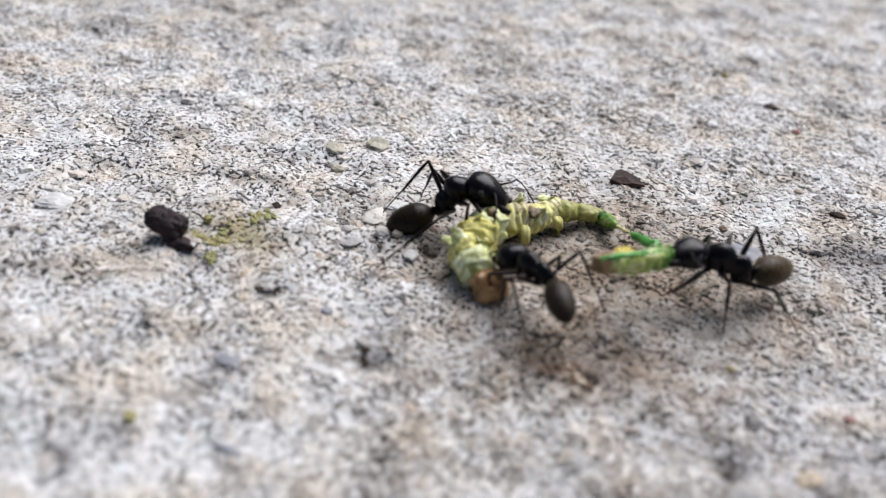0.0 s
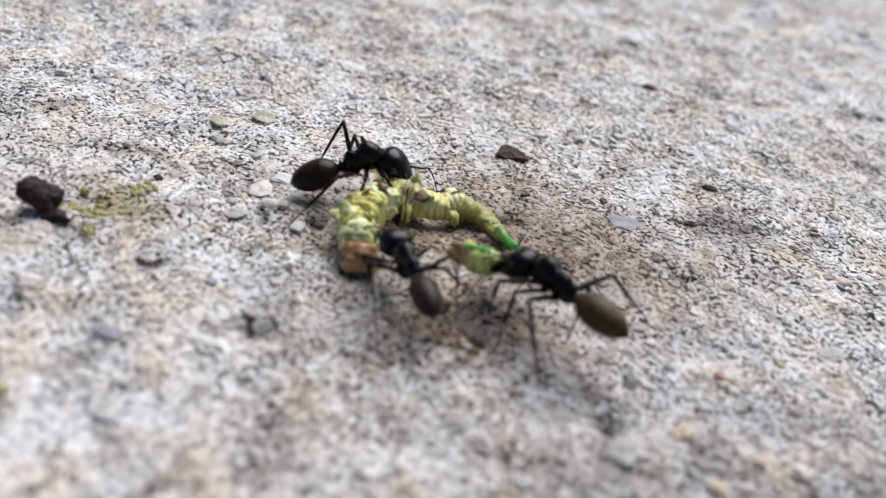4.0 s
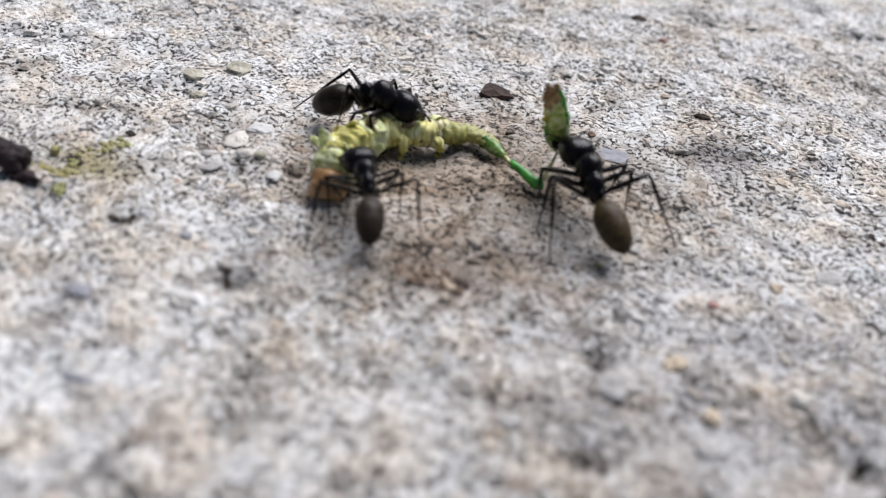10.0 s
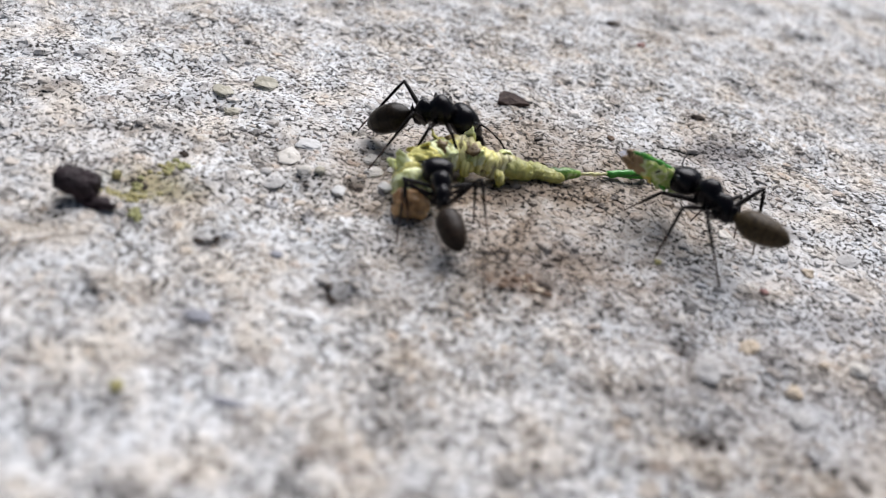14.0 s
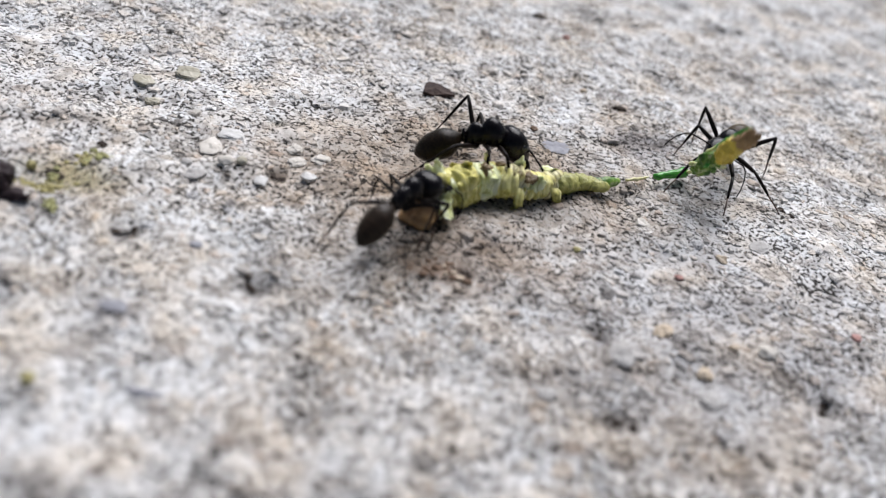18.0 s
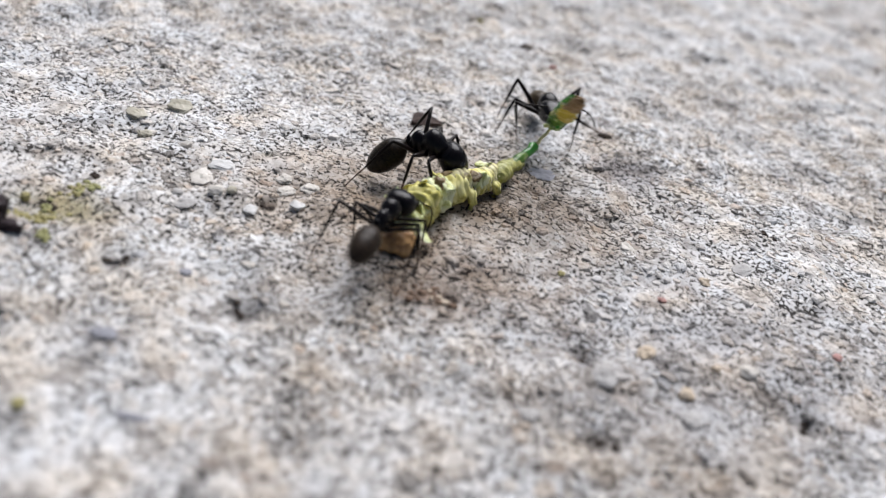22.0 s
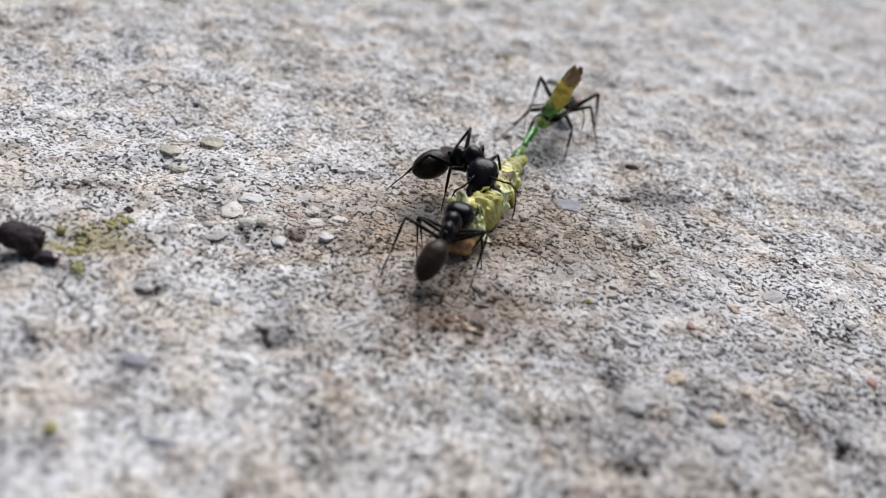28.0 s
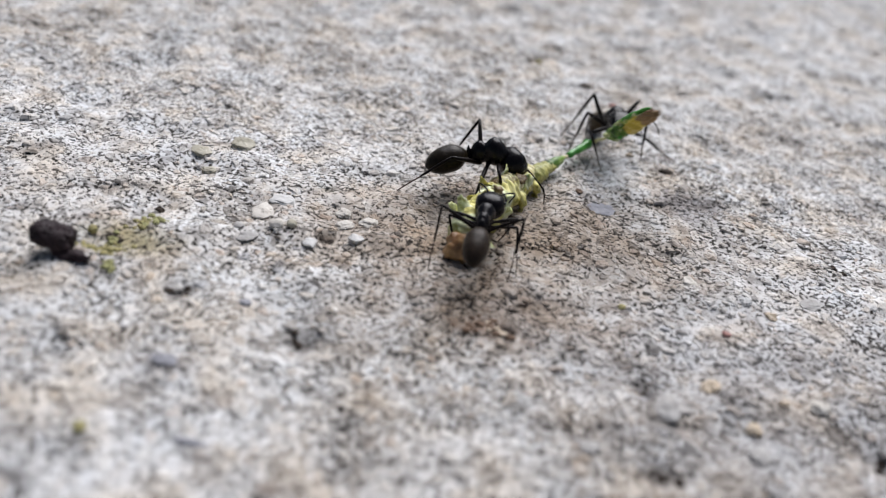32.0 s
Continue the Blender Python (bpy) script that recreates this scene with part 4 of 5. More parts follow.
def motions():
    far_rows = [
        (0, (-16.1, 0.4, 4.6), (-17.8, -2.2, 2.1), (-11.9, 0.9, 3.1), (-21.1, -5.1, 0.8)),
        (1, (-15.3, 0.7, 4.6), (-17.8, -1.7, 2.6), (-12.4, 2.0, 1.4), (-19.8, -4.8, -0.0)),
        (2, (-14.6, 0.3, 4.6), (-17.3, -2.1, 2.9), (-11.2, 1.4, 1.8), (-20.0, -5.0, 0.8)),
        (3, (-12.8, 0.8, 4.6), (-15.5, -1.5, 2.8), (-10.0, 2.3, 1.4), (-17.5, -4.4, 0.1)),
        (4, (-14.0, 1.9, 4.6), (-17.0, -0.4, 3.2), (-10.8, 2.3, 1.5), (-20.3, -3.1, 1.8)),
        (4.5, (-12.6, 1.9, 4.6), (-15.8, -0.3, 3.4), (-10.8, 3.6, 0.9), (-18.6, -3.2, 1.4)),
        (6.5, (-12.5, 2.6, 4.6), (-16.0, 4.4, 3.9), (-10.3, 2.5, 0.7), (-19.9, 4.1, 1.7)),
        (7, (-11.4, 1.0, 4.6), (-15.1, 2.5, 3.9), (-8.8, 2.4, 1.2), (-18.8, 2.5, 1.4)),
        (8, (-11.6, 2.4, 4.6), (-15.4, 3.3, 3.9), (-9.2, 4.0, 1.1), (-19.2, 3.8, 1.5)),
        (9, (-11.4, 3.0, 4.6), (-15.2, 3.9, 3.9), (-9.1, 4.1, 0.9), (-19.1, 4.4, 1.6)),
        (10, (-10.9, 2.9, 4.6), (-14.9, 3.1, 3.9), (-8.9, 5.2, 1.4), (-18.9, 3.0, 1.9)),
        (11, (-9.3, 2.3, 4.6), (-13.3, 1.9, 3.9), (-8.1, 4.5, 0.9), (-17.0, 1.8, 1.5)),
        (12, (-9.4, 2.0, 4.6), (-13.3, 1.4, 3.9), (-7.2, 4.0, 1.2), (-17.4, 2.1, 2.0)),
        (13, (-9.8, 1.8, 4.6), (-13.7, 1.2, 3.9), (-6.9, 4.1, 2.0), (-17.7, 2.4, 2.2)),
        (13.5, (-10.0, 2.4, 4.6), (-13.9, 1.9, 3.9), (-7.6, 4.4, 1.4), (-17.8, 2.6, 1.7)),
        (15.5, (-7.0, 5.7, 4.6), (-10.7, 4.3, 3.9), (-3.7, 7.2, 1.9), (-14.0, 2.4, 1.6)),
        (16, (-2.3, 2.2, 4.6), (-6.2, 1.5, 3.9), (0.6, 3.5, 1.4), (-9.8, -1.2, 3.7)),
        (17, (-0.1, 2.8, 4.6), (-4.0, 2.2, 3.9), (3.0, 4.5, 1.7), (-7.7, 0.7, 2.0)),
        (18, (2.3, 3.1, 4.6), (-1.5, 2.2, 3.9), (4.8, 4.8, 1.2), (-5.3, 0.7, 2.0)),
        (19, (1.6, 2.5, 4.6), (-2.3, 2.1, 3.9), (4.1, 4.1, 1.2), (-6.2, 0.7, 2.1)),
        (20, (-2.3, 5.0, 4.6), (-6.1, 3.7, 3.9), (-0.2, 7.6, 1.6), (-9.8, 2.1, 2.1)),
        (21, (-1.7, 4.5, 4.6), (-5.6, 3.9, 3.9), (0.9, 5.5, 1.1), (-9.4, 2.2, 2.0)),
        (22, (-2.1, 3.8, 4.6), (-5.9, 4.8, 3.9), (0.2, 4.8, 0.9), (-9.0, 2.8, 1.3)),
        (23, (-3.0, 4.3, 4.6), (-6.8, 5.4, 3.9), (-2.1, -0.0, 3.9), (-10.3, 4.4, 1.2)),
        (24, (-2.8, 4.5, 4.6), (-6.5, 5.9, 3.9), (-1.9, 0.4, 3.0), (-9.3, 2.6, 2.7)),
        (25, (-1.9, 5.7, 4.6), (-5.7, 6.8, 3.9), (-0.9, 1.5, 3.3), (-7.9, 3.4, 1.9)),
        (26, (-1.0, 7.1, 4.6), (-4.8, 8.1, 3.9), (-0.5, 3.0, 2.8), (-7.2, 4.5, 2.5)),
        (28.5, (-1.8, 7.7, 4.6), (-5.5, 9.1, 3.9), (-1.6, 3.4, 3.2), (-8.3, 5.6, 3.5)),
        (29, (-2.1, 8.3, 4.6), (-5.9, 9.4, 3.9), (-1.4, 4.1, 3.1), (-8.4, 5.7, 3.4)),
        (30, (-1.9, 9.5, 4.6), (-5.8, 10.3, 3.9), (-1.2, 5.9, 1.9), (-7.5, 7.1, 1.2)),
        (31, (-1.9, 9.5, 4.6), (-5.8, 10.1, 3.9), (-0.2, 5.7, 3.1), (-7.8, 6.3, 2.5)),
        (32, (-2.7, 10.0, 4.6), (-6.6, 9.9, 3.9), (-0.8, 11.6, 0.9), (-10.2, 7.3, 2.9)),
    ]
    near_rows = [
        (0, (-7.7, -7.2, 4.0), (-4.2, -8.8, 4.3), (-10.1, -5.1, 2.0), (-1.3, -12.4, 3.9)),
        (1, (-6.8, -7.9, 4.0), (-3.1, -9.3, 4.1), (-9.5, -5.8, 2.3), (0.5, -11.9, 5.2)),
        (2, (-6.6, -8.0, 4.0), (-3.4, -10.1, 4.7), (-9.2, -6.0, 2.1), (-1.0, -13.7, 6.4)),
        (3, (-6.8, -9.1, 4.0), (-3.6, -11.3, 3.9), (-9.2, -6.8, 2.2), (0.5, -13.3, 3.2)),
        (4, (-6.9, -10.2, 4.0), (-4.2, -13.1, 4.3), (-9.3, -7.4, 3.3), (-1.2, -16.6, 4.1)),
        (4.5, (-8.3, -9.8, 4.0), (-5.6, -12.6, 3.9), (-10.3, -6.8, 2.8), (-2.7, -16.1, 2.9)),
        (6.5, (-8.1, -9.2, 4.0), (-5.9, -12.4, 3.7), (-10.5, -6.5, 2.8), (-3.6, -16.2, 2.6)),
        (7, (-8.3, -9.7, 4.0), (-6.1, -12.9, 3.9), (-10.5, -6.8, 2.9), (-3.8, -16.9, 3.3)),
        (8, (-8.3, -8.4, 4.0), (-6.5, -11.8, 3.8), (-10.5, -5.4, 3.2), (-4.4, -15.8, 2.9)),
        (9, (-8.9, -8.7, 4.0), (-6.9, -12.0, 4.2), (-11.2, -5.8, 3.2), (-4.9, -16.0, 3.1)),
        (10, (-9.4, -7.3, 4.0), (-7.3, -10.6, 3.8), (-11.8, -4.6, 2.9), (-5.5, -14.5, 2.2)),
        (11, (-9.0, -7.2, 4.0), (-7.4, -10.8, 4.0), (-11.1, -4.3, 2.7), (-5.6, -14.8, 2.8)),
        (12, (-8.7, -7.3, 4.0), (-7.5, -11.0, 4.3), (-10.6, -4.1, 3.0), (-5.9, -15.1, 3.0)),
        (13, (-9.5, -7.0, 4.0), (-8.0, -10.6, 4.2), (-11.3, -3.7, 3.0), (-6.4, -14.6, 2.7)),
        (13.5, (-9.8, -6.8, 4.0), (-8.4, -10.4, 3.7), (-11.2, -3.5, 2.7), (-6.4, -14.3, 2.3)),
        (15.5, (-5.0, -6.5, 4.0), (-5.8, -10.2, 2.8), (-4.1, -2.9, 3.4), (-5.1, -14.5, 1.6)),
        (16, (-4.2, -6.8, 4.0), (-5.8, -9.8, 2.0), (-2.9, -3.3, 3.4), (-6.8, -14.2, 1.5)),
        (17, (-3.9, -7.8, 4.0), (-5.4, -11.4, 3.5), (-2.2, -4.5, 3.4), (-7.0, -15.6, 2.5)),
        (18, (-3.9, -7.9, 4.0), (-5.5, -11.5, 4.1), (-1.9, -4.9, 2.9), (-7.4, -15.0, 1.9)),
        (19, (-4.3, -8.6, 4.0), (-5.5, -12.3, 4.1), (-3.0, -5.2, 3.0), (-6.9, -16.3, 2.4)),
        (20, (-5.1, -8.9, 4.0), (-5.5, -12.8, 4.5), (-3.5, -5.5, 4.2), (-6.3, -17.2, 3.4)),
        (21, (-5.3, -8.6, 4.0), (-5.9, -12.4, 4.6), (-3.7, -5.1, 4.1), (-6.5, -16.7, 3.1)),
        (22, (-4.9, -7.1, 4.0), (-5.9, -10.9, 3.9), (-4.0, -3.6, 2.9), (-6.7, -15.4, 3.3)),
        (23, (-4.1, -4.7, 4.0), (-5.2, -8.4, 3.1), (-3.4, -1.2, 2.8), (-6.5, -12.8, 2.9)),
        (24, (-3.8, -6.3, 4.0), (-5.1, -10.0, 3.4), (-2.4, -2.9, 3.1), (-6.9, -14.4, 2.1)),
        (25, (-3.2, -6.2, 4.0), (-3.6, -10.0, 4.2), (-1.3, -2.9, 3.8), (-5.3, -14.3, 3.6)),
        (26, (-2.2, -4.7, 4.0), (-3.3, -8.4, 4.0), (-1.1, -1.2, 3.2), (-4.2, -12.8, 2.8)),
        (28.5, (-2.8, -3.2, 4.0), (-3.0, -7.1, 4.0), (-1.7, 0.4, 3.8), (-4.3, -10.9, 1.8)),
        (29, (-2.7, -3.8, 4.0), (-3.4, -7.6, 4.3), (-1.3, -0.3, 3.8), (-4.4, -11.9, 2.8)),
        (30, (-2.8, -2.6, 4.0), (-3.3, -6.5, 4.0), (-1.2, 0.8, 3.7), (-4.6, -10.5, 2.2)),
        (31, (-1.8, -2.0, 4.0), (-2.6, -5.8, 3.9), (-0.8, 1.6, 3.4), (-3.8, -9.8, 2.0)),
        (32, (-2.9, -1.3, 4.0), (-2.9, -5.2, 4.4), (-2.4, 2.5, 4.0), (-2.8, -9.6, 3.2)),
    ]
    side_rows = [
        (0, (5.3, 1.3, 4.9), (9.6, 2.2, 3.8), (2.5, -2.0, 5.1), (12.1, 6.9, 2.9), (-1.7, -7.5, 6.2)),
        (0.6, (4.5, -5.1, 4.9), (8.2, -2.5, 5.3), (2.0, -8.7, 5.0), (12.0, 1.2, 4.1), (-2.2, -14.3, 5.3)),
        (1, (6.3, -3.5, 4.9), (10.0, -1.5, 3.2), (3.1, -6.3, 5.7), (13.4, 2.4, 1.5), (-1.7, -10.6, 8.6)),
        (1.3, (5.4, -1.4, 4.9), (9.3, -3.7, 5.2), (1.6, 0.2, 3.6), (14.4, -3.1, 3.5), (-2.7, -2.7, 8.2)),
        (1.6, (6.9, -5.8, 4.9), (11.2, -6.0, 3.2), (3.2, -7.9, 4.3), (15.4, -2.8, 2.3), (-0.6, -13.2, 6.6)),
        (2, (3.9, -8.5, 4.9), (8.1, -7.0, 3.8), (0.4, -11.0, 4.5), (12.8, -4.8, 2.3), (-4.5, -15.6, 6.4)),
        (2.3, (6.2, -8.6, 4.9), (9.9, -6.2, 3.4), (3.0, -11.4, 5.3), (14.9, -5.0, 1.7), (-0.1, -16.6, 8.8)),
        (2.6, (6.0, -5.6, 4.9), (9.9, -5.3, 2.5), (2.0, -4.0, 4.8), (15.0, -4.9, 0.6), (0.3, -7.2, 10.8)),
        (3, (9.7, -2.5, 4.9), (12.5, -4.8, 2.1), (6.1, -0.2, 5.0), (16.6, -8.3, 2.5), (3.9, -0.5, 11.7)),
        (3.3, (5.4, -2.1, 4.9), (9.7, -2.9, 3.5), (3.3, 0.7, 2.5), (14.4, -5.5, 2.5), (1.8, -3.5, 7.8)),
        (3.6, (2.6, -3.4, 4.9), (6.4, -4.6, 2.7), (-1.0, -1.3, 3.9), (10.5, -7.8, 1.2), (-2.3, -6.1, 8.8)),
        (4, (3.5, -7.4, 4.9), (7.3, -10.0, 5.1), (-0.2, -6.4, 2.9), (12.3, -12.1, 4.9), (-2.2, -11.8, 6.9)),
        (4.5, (4.2, -7.3, 4.9), (7.8, -10.1, 5.3), (0.8, -5.5, 2.8), (12.2, -13.2, 5.4), (-2.2, -10.9, 6.0)),
        (6.5, (6.3, -2.8, 4.9), (9.2, -5.6, 2.7), (2.6, -1.3, 3.3), (13.5, -8.8, 2.1), (-2.3, -3.6, 7.8)),
        (7, (5.0, -4.0, 4.9), (7.6, -7.3, 3.0), (1.6, -1.7, 3.6), (11.5, -10.6, 1.1), (0.4, -5.5, 9.3)),
        (7.6, (3.6, 1.0, 4.9), (7.2, -1.8, 4.1), (1.5, 3.6, 2.2), (10.8, -5.8, 3.8), (1.3, -2.7, 5.2)),
        (8, (8.6, 0.2, 4.9), (10.2, -3.1, 2.1), (6.0, 3.6, 5.4), (12.0, -7.5, -0.3), (7.1, 5.3, 12.1)),
        (8.3, (8.6, 4.6, 4.9), (10.1, 0.8, 2.7), (5.9, 7.5, 3.3), (12.3, -3.7, 0.8), (7.4, 3.1, 8.5)),
        (8.6, (6.9, -2.1, 4.9), (10.2, -4.1, 2.4), (3.7, 0.7, 4.1), (13.9, -7.6, 0.5), (0.5, 2.9, 9.9)),
        (9, (6.4, -7.2, 4.9), (10.7, -8.8, 4.9), (2.7, -6.8, 2.8), (15.4, -7.3, 2.8), (-3.3, -10.3, 4.0)),
        (9.3, (7.3, -5.8, 4.9), (10.9, -8.6, 5.2), (3.4, -4.8, 3.2), (15.3, -11.5, 6.3), (-1.9, -8.9, 5.0)),
        (9.6, (6.4, -1.0, 4.9), (10.0, -2.9, 2.6), (3.0, 1.5, 4.2), (14.5, -5.7, 1.8), (-1.6, 1.2, 9.5)),
        (10, (6.7, 1.2, 4.9), (9.0, -2.7, 3.9), (3.7, 4.3, 4.4), (12.5, -6.3, 2.1), (3.0, 1.1, 10.6)),
        (10.3, (8.1, -0.5, 4.9), (10.7, -3.1, 2.1), (5.3, 2.7, 4.8), (13.3, -7.5, 0.5), (4.5, 5.5, 11.2)),
        (10.6, (7.5, -3.1, 4.9), (10.8, -6.3, 5.0), (3.9, -1.0, 3.8), (15.3, -9.2, 4.3), (-0.5, -4.7, 7.8)),
        (11, (7.9, -1.8, 4.9), (11.6, -4.4, 4.0), (4.4, -0.4, 2.9), (16.9, -3.6, 3.0), (-2.2, -2.7, 3.8)),
        (11.3, (5.4, -4.6, 4.9), (8.8, -1.9, 3.4), (2.3, -7.5, 4.1), (13.5, -0.1, 1.5), (-0.7, -13.7, 5.6)),
        (11.6, (4.3, -2.7, 4.9), (7.6, 0.3, 3.8), (1.1, -5.1, 3.4), (12.5, 1.7, 1.9), (-3.7, -10.1, 4.5)),
        (12, (8.8, 0.5, 4.9), (11.4, -2.9, 3.1), (5.8, 3.4, 4.0), (15.8, -6.0, 3.9), (1.1, 5.6, 8.7)),
        (12.3, (8.7, 1.9, 4.9), (9.8, -2.5, 4.3), (6.5, 5.6, 4.2), (11.7, -7.5, 3.7), (7.4, 12.4, 5.5)),
        (12.6, (9.4, 2.7, 4.9), (11.3, -0.8, 2.5), (7.2, 6.4, 4.7), (14.0, -4.9, 0.3), (7.9, 11.9, 8.9)),
        (13, (11.1, 4.4, 4.9), (11.9, 0.3, 3.0), (8.4, 7.7, 4.9), (15.2, -3.6, 1.0), (6.8, 5.4, 11.3)),
        (13.3, (10.6, 7.0, 4.9), (13.1, 4.4, 2.1), (8.3, 10.6, 4.6), (16.5, 1.6, -1.1), (5.7, 13.2, 10.6)),
        (13.5, (11.2, -0.7, 4.9), (13.2, -4.9, 5.0), (8.7, 2.4, 3.5), (17.0, -8.7, 5.6), (3.5, 2.5, 8.3)),
        (15.5, (20.5, 3.0, 4.9), (23.8, 5.2, 2.6), (17.9, 0.1, 6.8), (28.1, 7.9, 0.8), (15.3, -5.4, 10.1)),
        (15.7, (20.4, 2.2, 4.9), (23.6, 4.6, 2.6), (17.9, -0.6, 7.0), (27.7, 7.6, 0.8), (15.7, -6.1, 10.8)),
        (16, (21.4, 6.7, 4.9), (23.7, 3.1, 3.2), (19.4, 10.5, 4.6), (26.1, -1.4, 4.8), (14.7, 12.7, 9.3)),
        (16.3, (24.3, 8.8, 4.9), (26.3, 4.9, 3.4), (22.5, 12.6, 3.9), (29.1, 0.3, 3.8), (19.4, 15.6, 9.4)),
        (16.6, (23.8, 8.7, 4.9), (26.0, 4.8, 3.8), (22.4, 12.5, 3.5), (28.5, 0.0, 4.1), (17.0, 13.9, 7.6)),
        (17, (19.2, 10.2, 4.9), (22.7, 7.2, 4.4), (17.0, 12.8, 2.4), (27.0, 4.0, 3.7), (10.2, 11.2, 3.2)),
        (17.3, (17.4, 10.4, 4.9), (21.6, 11.7, 3.6), (14.2, 9.5, 2.2), (26.7, 11.1, 1.9), (8.2, 5.9, 2.6)),
        (17.6, (21.2, 5.1, 4.9), (24.8, 7.6, 3.7), (18.4, 2.2, 3.4), (29.0, 10.9, 2.4), (14.4, -3.5, 3.9)),
        (18, (23.8, 10.4, 4.9), (25.5, 14.6, 3.9), (21.7, 6.7, 4.4), (27.9, 19.3, 2.8), (24.1, 3.8, 10.2)),
        (18.3, (23.2, 9.8, 4.9), (26.4, 11.8, 2.3), (20.7, 6.8, 6.7), (30.7, 14.4, 0.5), (22.9, 13.2, 8.1)),
        (18.6, (20.6, 13.5, 4.9), (22.7, 9.4, 5.5), (18.7, 16.8, 3.0), (26.9, 6.0, 5.8), (13.6, 19.2, 7.1)),
        (19, (19.3, 12.0, 4.9), (21.5, 8.1, 5.7), (16.6, 15.2, 3.8), (25.5, 4.4, 5.4), (10.4, 15.4, 7.0)),
        (19.3, (14.8, 12.0, 4.9), (19.1, 13.5, 3.9), (11.0, 10.0, 4.9), (24.3, 14.0, 2.6), (5.7, 5.5, 5.6)),
        (19.6, (13.0, 14.0, 4.9), (17.3, 13.1, 3.4), (9.5, 13.3, 2.6), (21.2, 16.7, 2.5), (3.0, 11.7, 4.7)),
        (20, (11.5, 20.2, 4.9), (14.3, 16.6, 4.4), (9.0, 23.6, 4.0), (17.6, 12.4, 4.4), (2.3, 24.5, 5.9)),
        (20.3, (7.8, 20.0, 4.9), (12.0, 19.6, 3.0), (4.0, 18.0, 5.4), (16.4, 22.4, 1.7), (-2.0, 14.5, 6.2)),
        (20.6, (8.1, 18.6, 4.9), (12.3, 19.2, 3.3), (5.3, 15.3, 5.1), (15.8, 23.3, 2.4), (-0.9, 13.7, 7.8)),
        (21, (10.2, 15.5, 4.9), (12.6, 19.0, 3.2), (8.4, 11.7, 5.9), (14.4, 23.9, 1.9), (6.3, 5.2, 7.4)),
        (21.3, (11.8, 14.9, 4.9), (11.2, 19.3, 3.8), (12.6, 10.6, 5.1), (10.8, 24.6, 2.9), (15.8, 15.3, 1.0)),
        (21.6, (12.9, 15.8, 4.9), (11.5, 20.0, 3.5), (14.1, 11.7, 4.5), (9.9, 24.1, 0.4), (20.2, 15.1, 4.0)),
        (22, (7.4, 17.0, 4.9), (6.7, 21.3, 3.4), (8.1, 12.8, 5.6), (6.1, 26.3, 1.6), (9.3, 8.1, 10.6)),
        (22.3, (4.7, 20.4, 4.9), (6.2, 24.1, 2.6), (4.7, 16.1, 4.9), (8.1, 28.6, 0.3), (2.6, 14.2, 11.3)),
        (22.6, (4.7, 20.8, 4.9), (6.9, 24.1, 2.6), (3.7, 16.6, 5.3), (9.7, 28.3, 0.8), (1.4, 13.3, 10.9)),
        (23, (8.1, 25.7, 4.9), (7.0, 29.2, 2.1), (8.2, 21.4, 4.9), (5.5, 34.1, 0.3), (11.7, 19.4, 10.7)),
        (23.3, (8.5, 23.1, 4.9), (7.6, 26.8, 2.4), (9.8, 18.9, 4.7), (6.4, 31.8, 0.6), (9.4, 21.3, 11.3)),
        (23.6, (8.1, 24.9, 4.9), (8.6, 29.3, 3.7), (8.2, 20.7, 3.8), (9.1, 34.4, 2.0), (7.1, 23.1, 10.3)),
        (24, (11.7, 22.8, 4.0), (9.3, 25.7, 2.8), (12.5, 18.6, 4.3), (8.6, 29.3, 1.2), (18.3, 22.8, 4.5)),
        (24.3, (10.5, 25.1, 4.9), (8.8, 28.6, 2.4), (9.8, 20.9, 4.2), (6.6, 33.1, 0.6), (12.9, 18.3, 10.0)),
        (24.6, (4.6, 24.6, 4.9), (8.7, 25.4, 3.0), (2.6, 21.1, 6.5), (10.3, 30.5, 2.1), (-2.6, 18.0, 9.9)),
        (25, (0.7, 24.0, 4.9), (5.2, 23.3, 5.4), (-2.1, 26.5, 2.8), (10.3, 22.6, 3.6), (-8.8, 24.6, 3.5)),
        (25.3, (-0.9, 24.9, 4.9), (3.3, 24.8, 3.2), (-3.7, 21.7, 4.2), (6.2, 29.2, 2.2), (-9.4, 17.7, 3.8)),
        (25.6, (3.9, 23.6, 4.9), (7.9, 24.6, 2.8), (2.1, 19.9, 6.3), (12.8, 25.9, 1.0), (-1.5, 24.5, 10.2)),
        (26, (6.8, 30.3, 4.9), (7.1, 34.8, 3.9), (6.6, 26.5, 2.9), (7.9, 39.8, 1.9), (10.3, 28.3, 8.6)),
        (26.3, (7.4, 26.2, 4.9), (7.8, 30.5, 3.5), (6.5, 22.0, 5.0), (8.3, 35.7, 1.8), (4.7, 24.2, 11.4)),
        (26.5, (4.4, 25.8, 4.9), (6.9, 29.1, 2.9), (2.0, 22.5, 6.0), (9.5, 33.5, 1.0), (-2.5, 19.6, 10.6)),
        (28.5, (5.3, 28.4, 4.9), (5.7, 32.8, 3.7), (4.8, 24.2, 4.0), (6.1, 37.9, 2.0), (8.2, 24.2, 10.2)),
        (28.7, (5.7, 30.6, 4.9), (6.3, 35.1, 3.9), (5.1, 26.4, 4.7), (7.0, 40.2, 2.4), (5.0, 28.2, 11.4)),
        (29, (3.5, 28.9, 4.9), (6.1, 32.3, 3.9), (1.2, 23.5, 5.3), (8.5, 36.5, 3.0), (-4.1, 23.2, 9.9)),
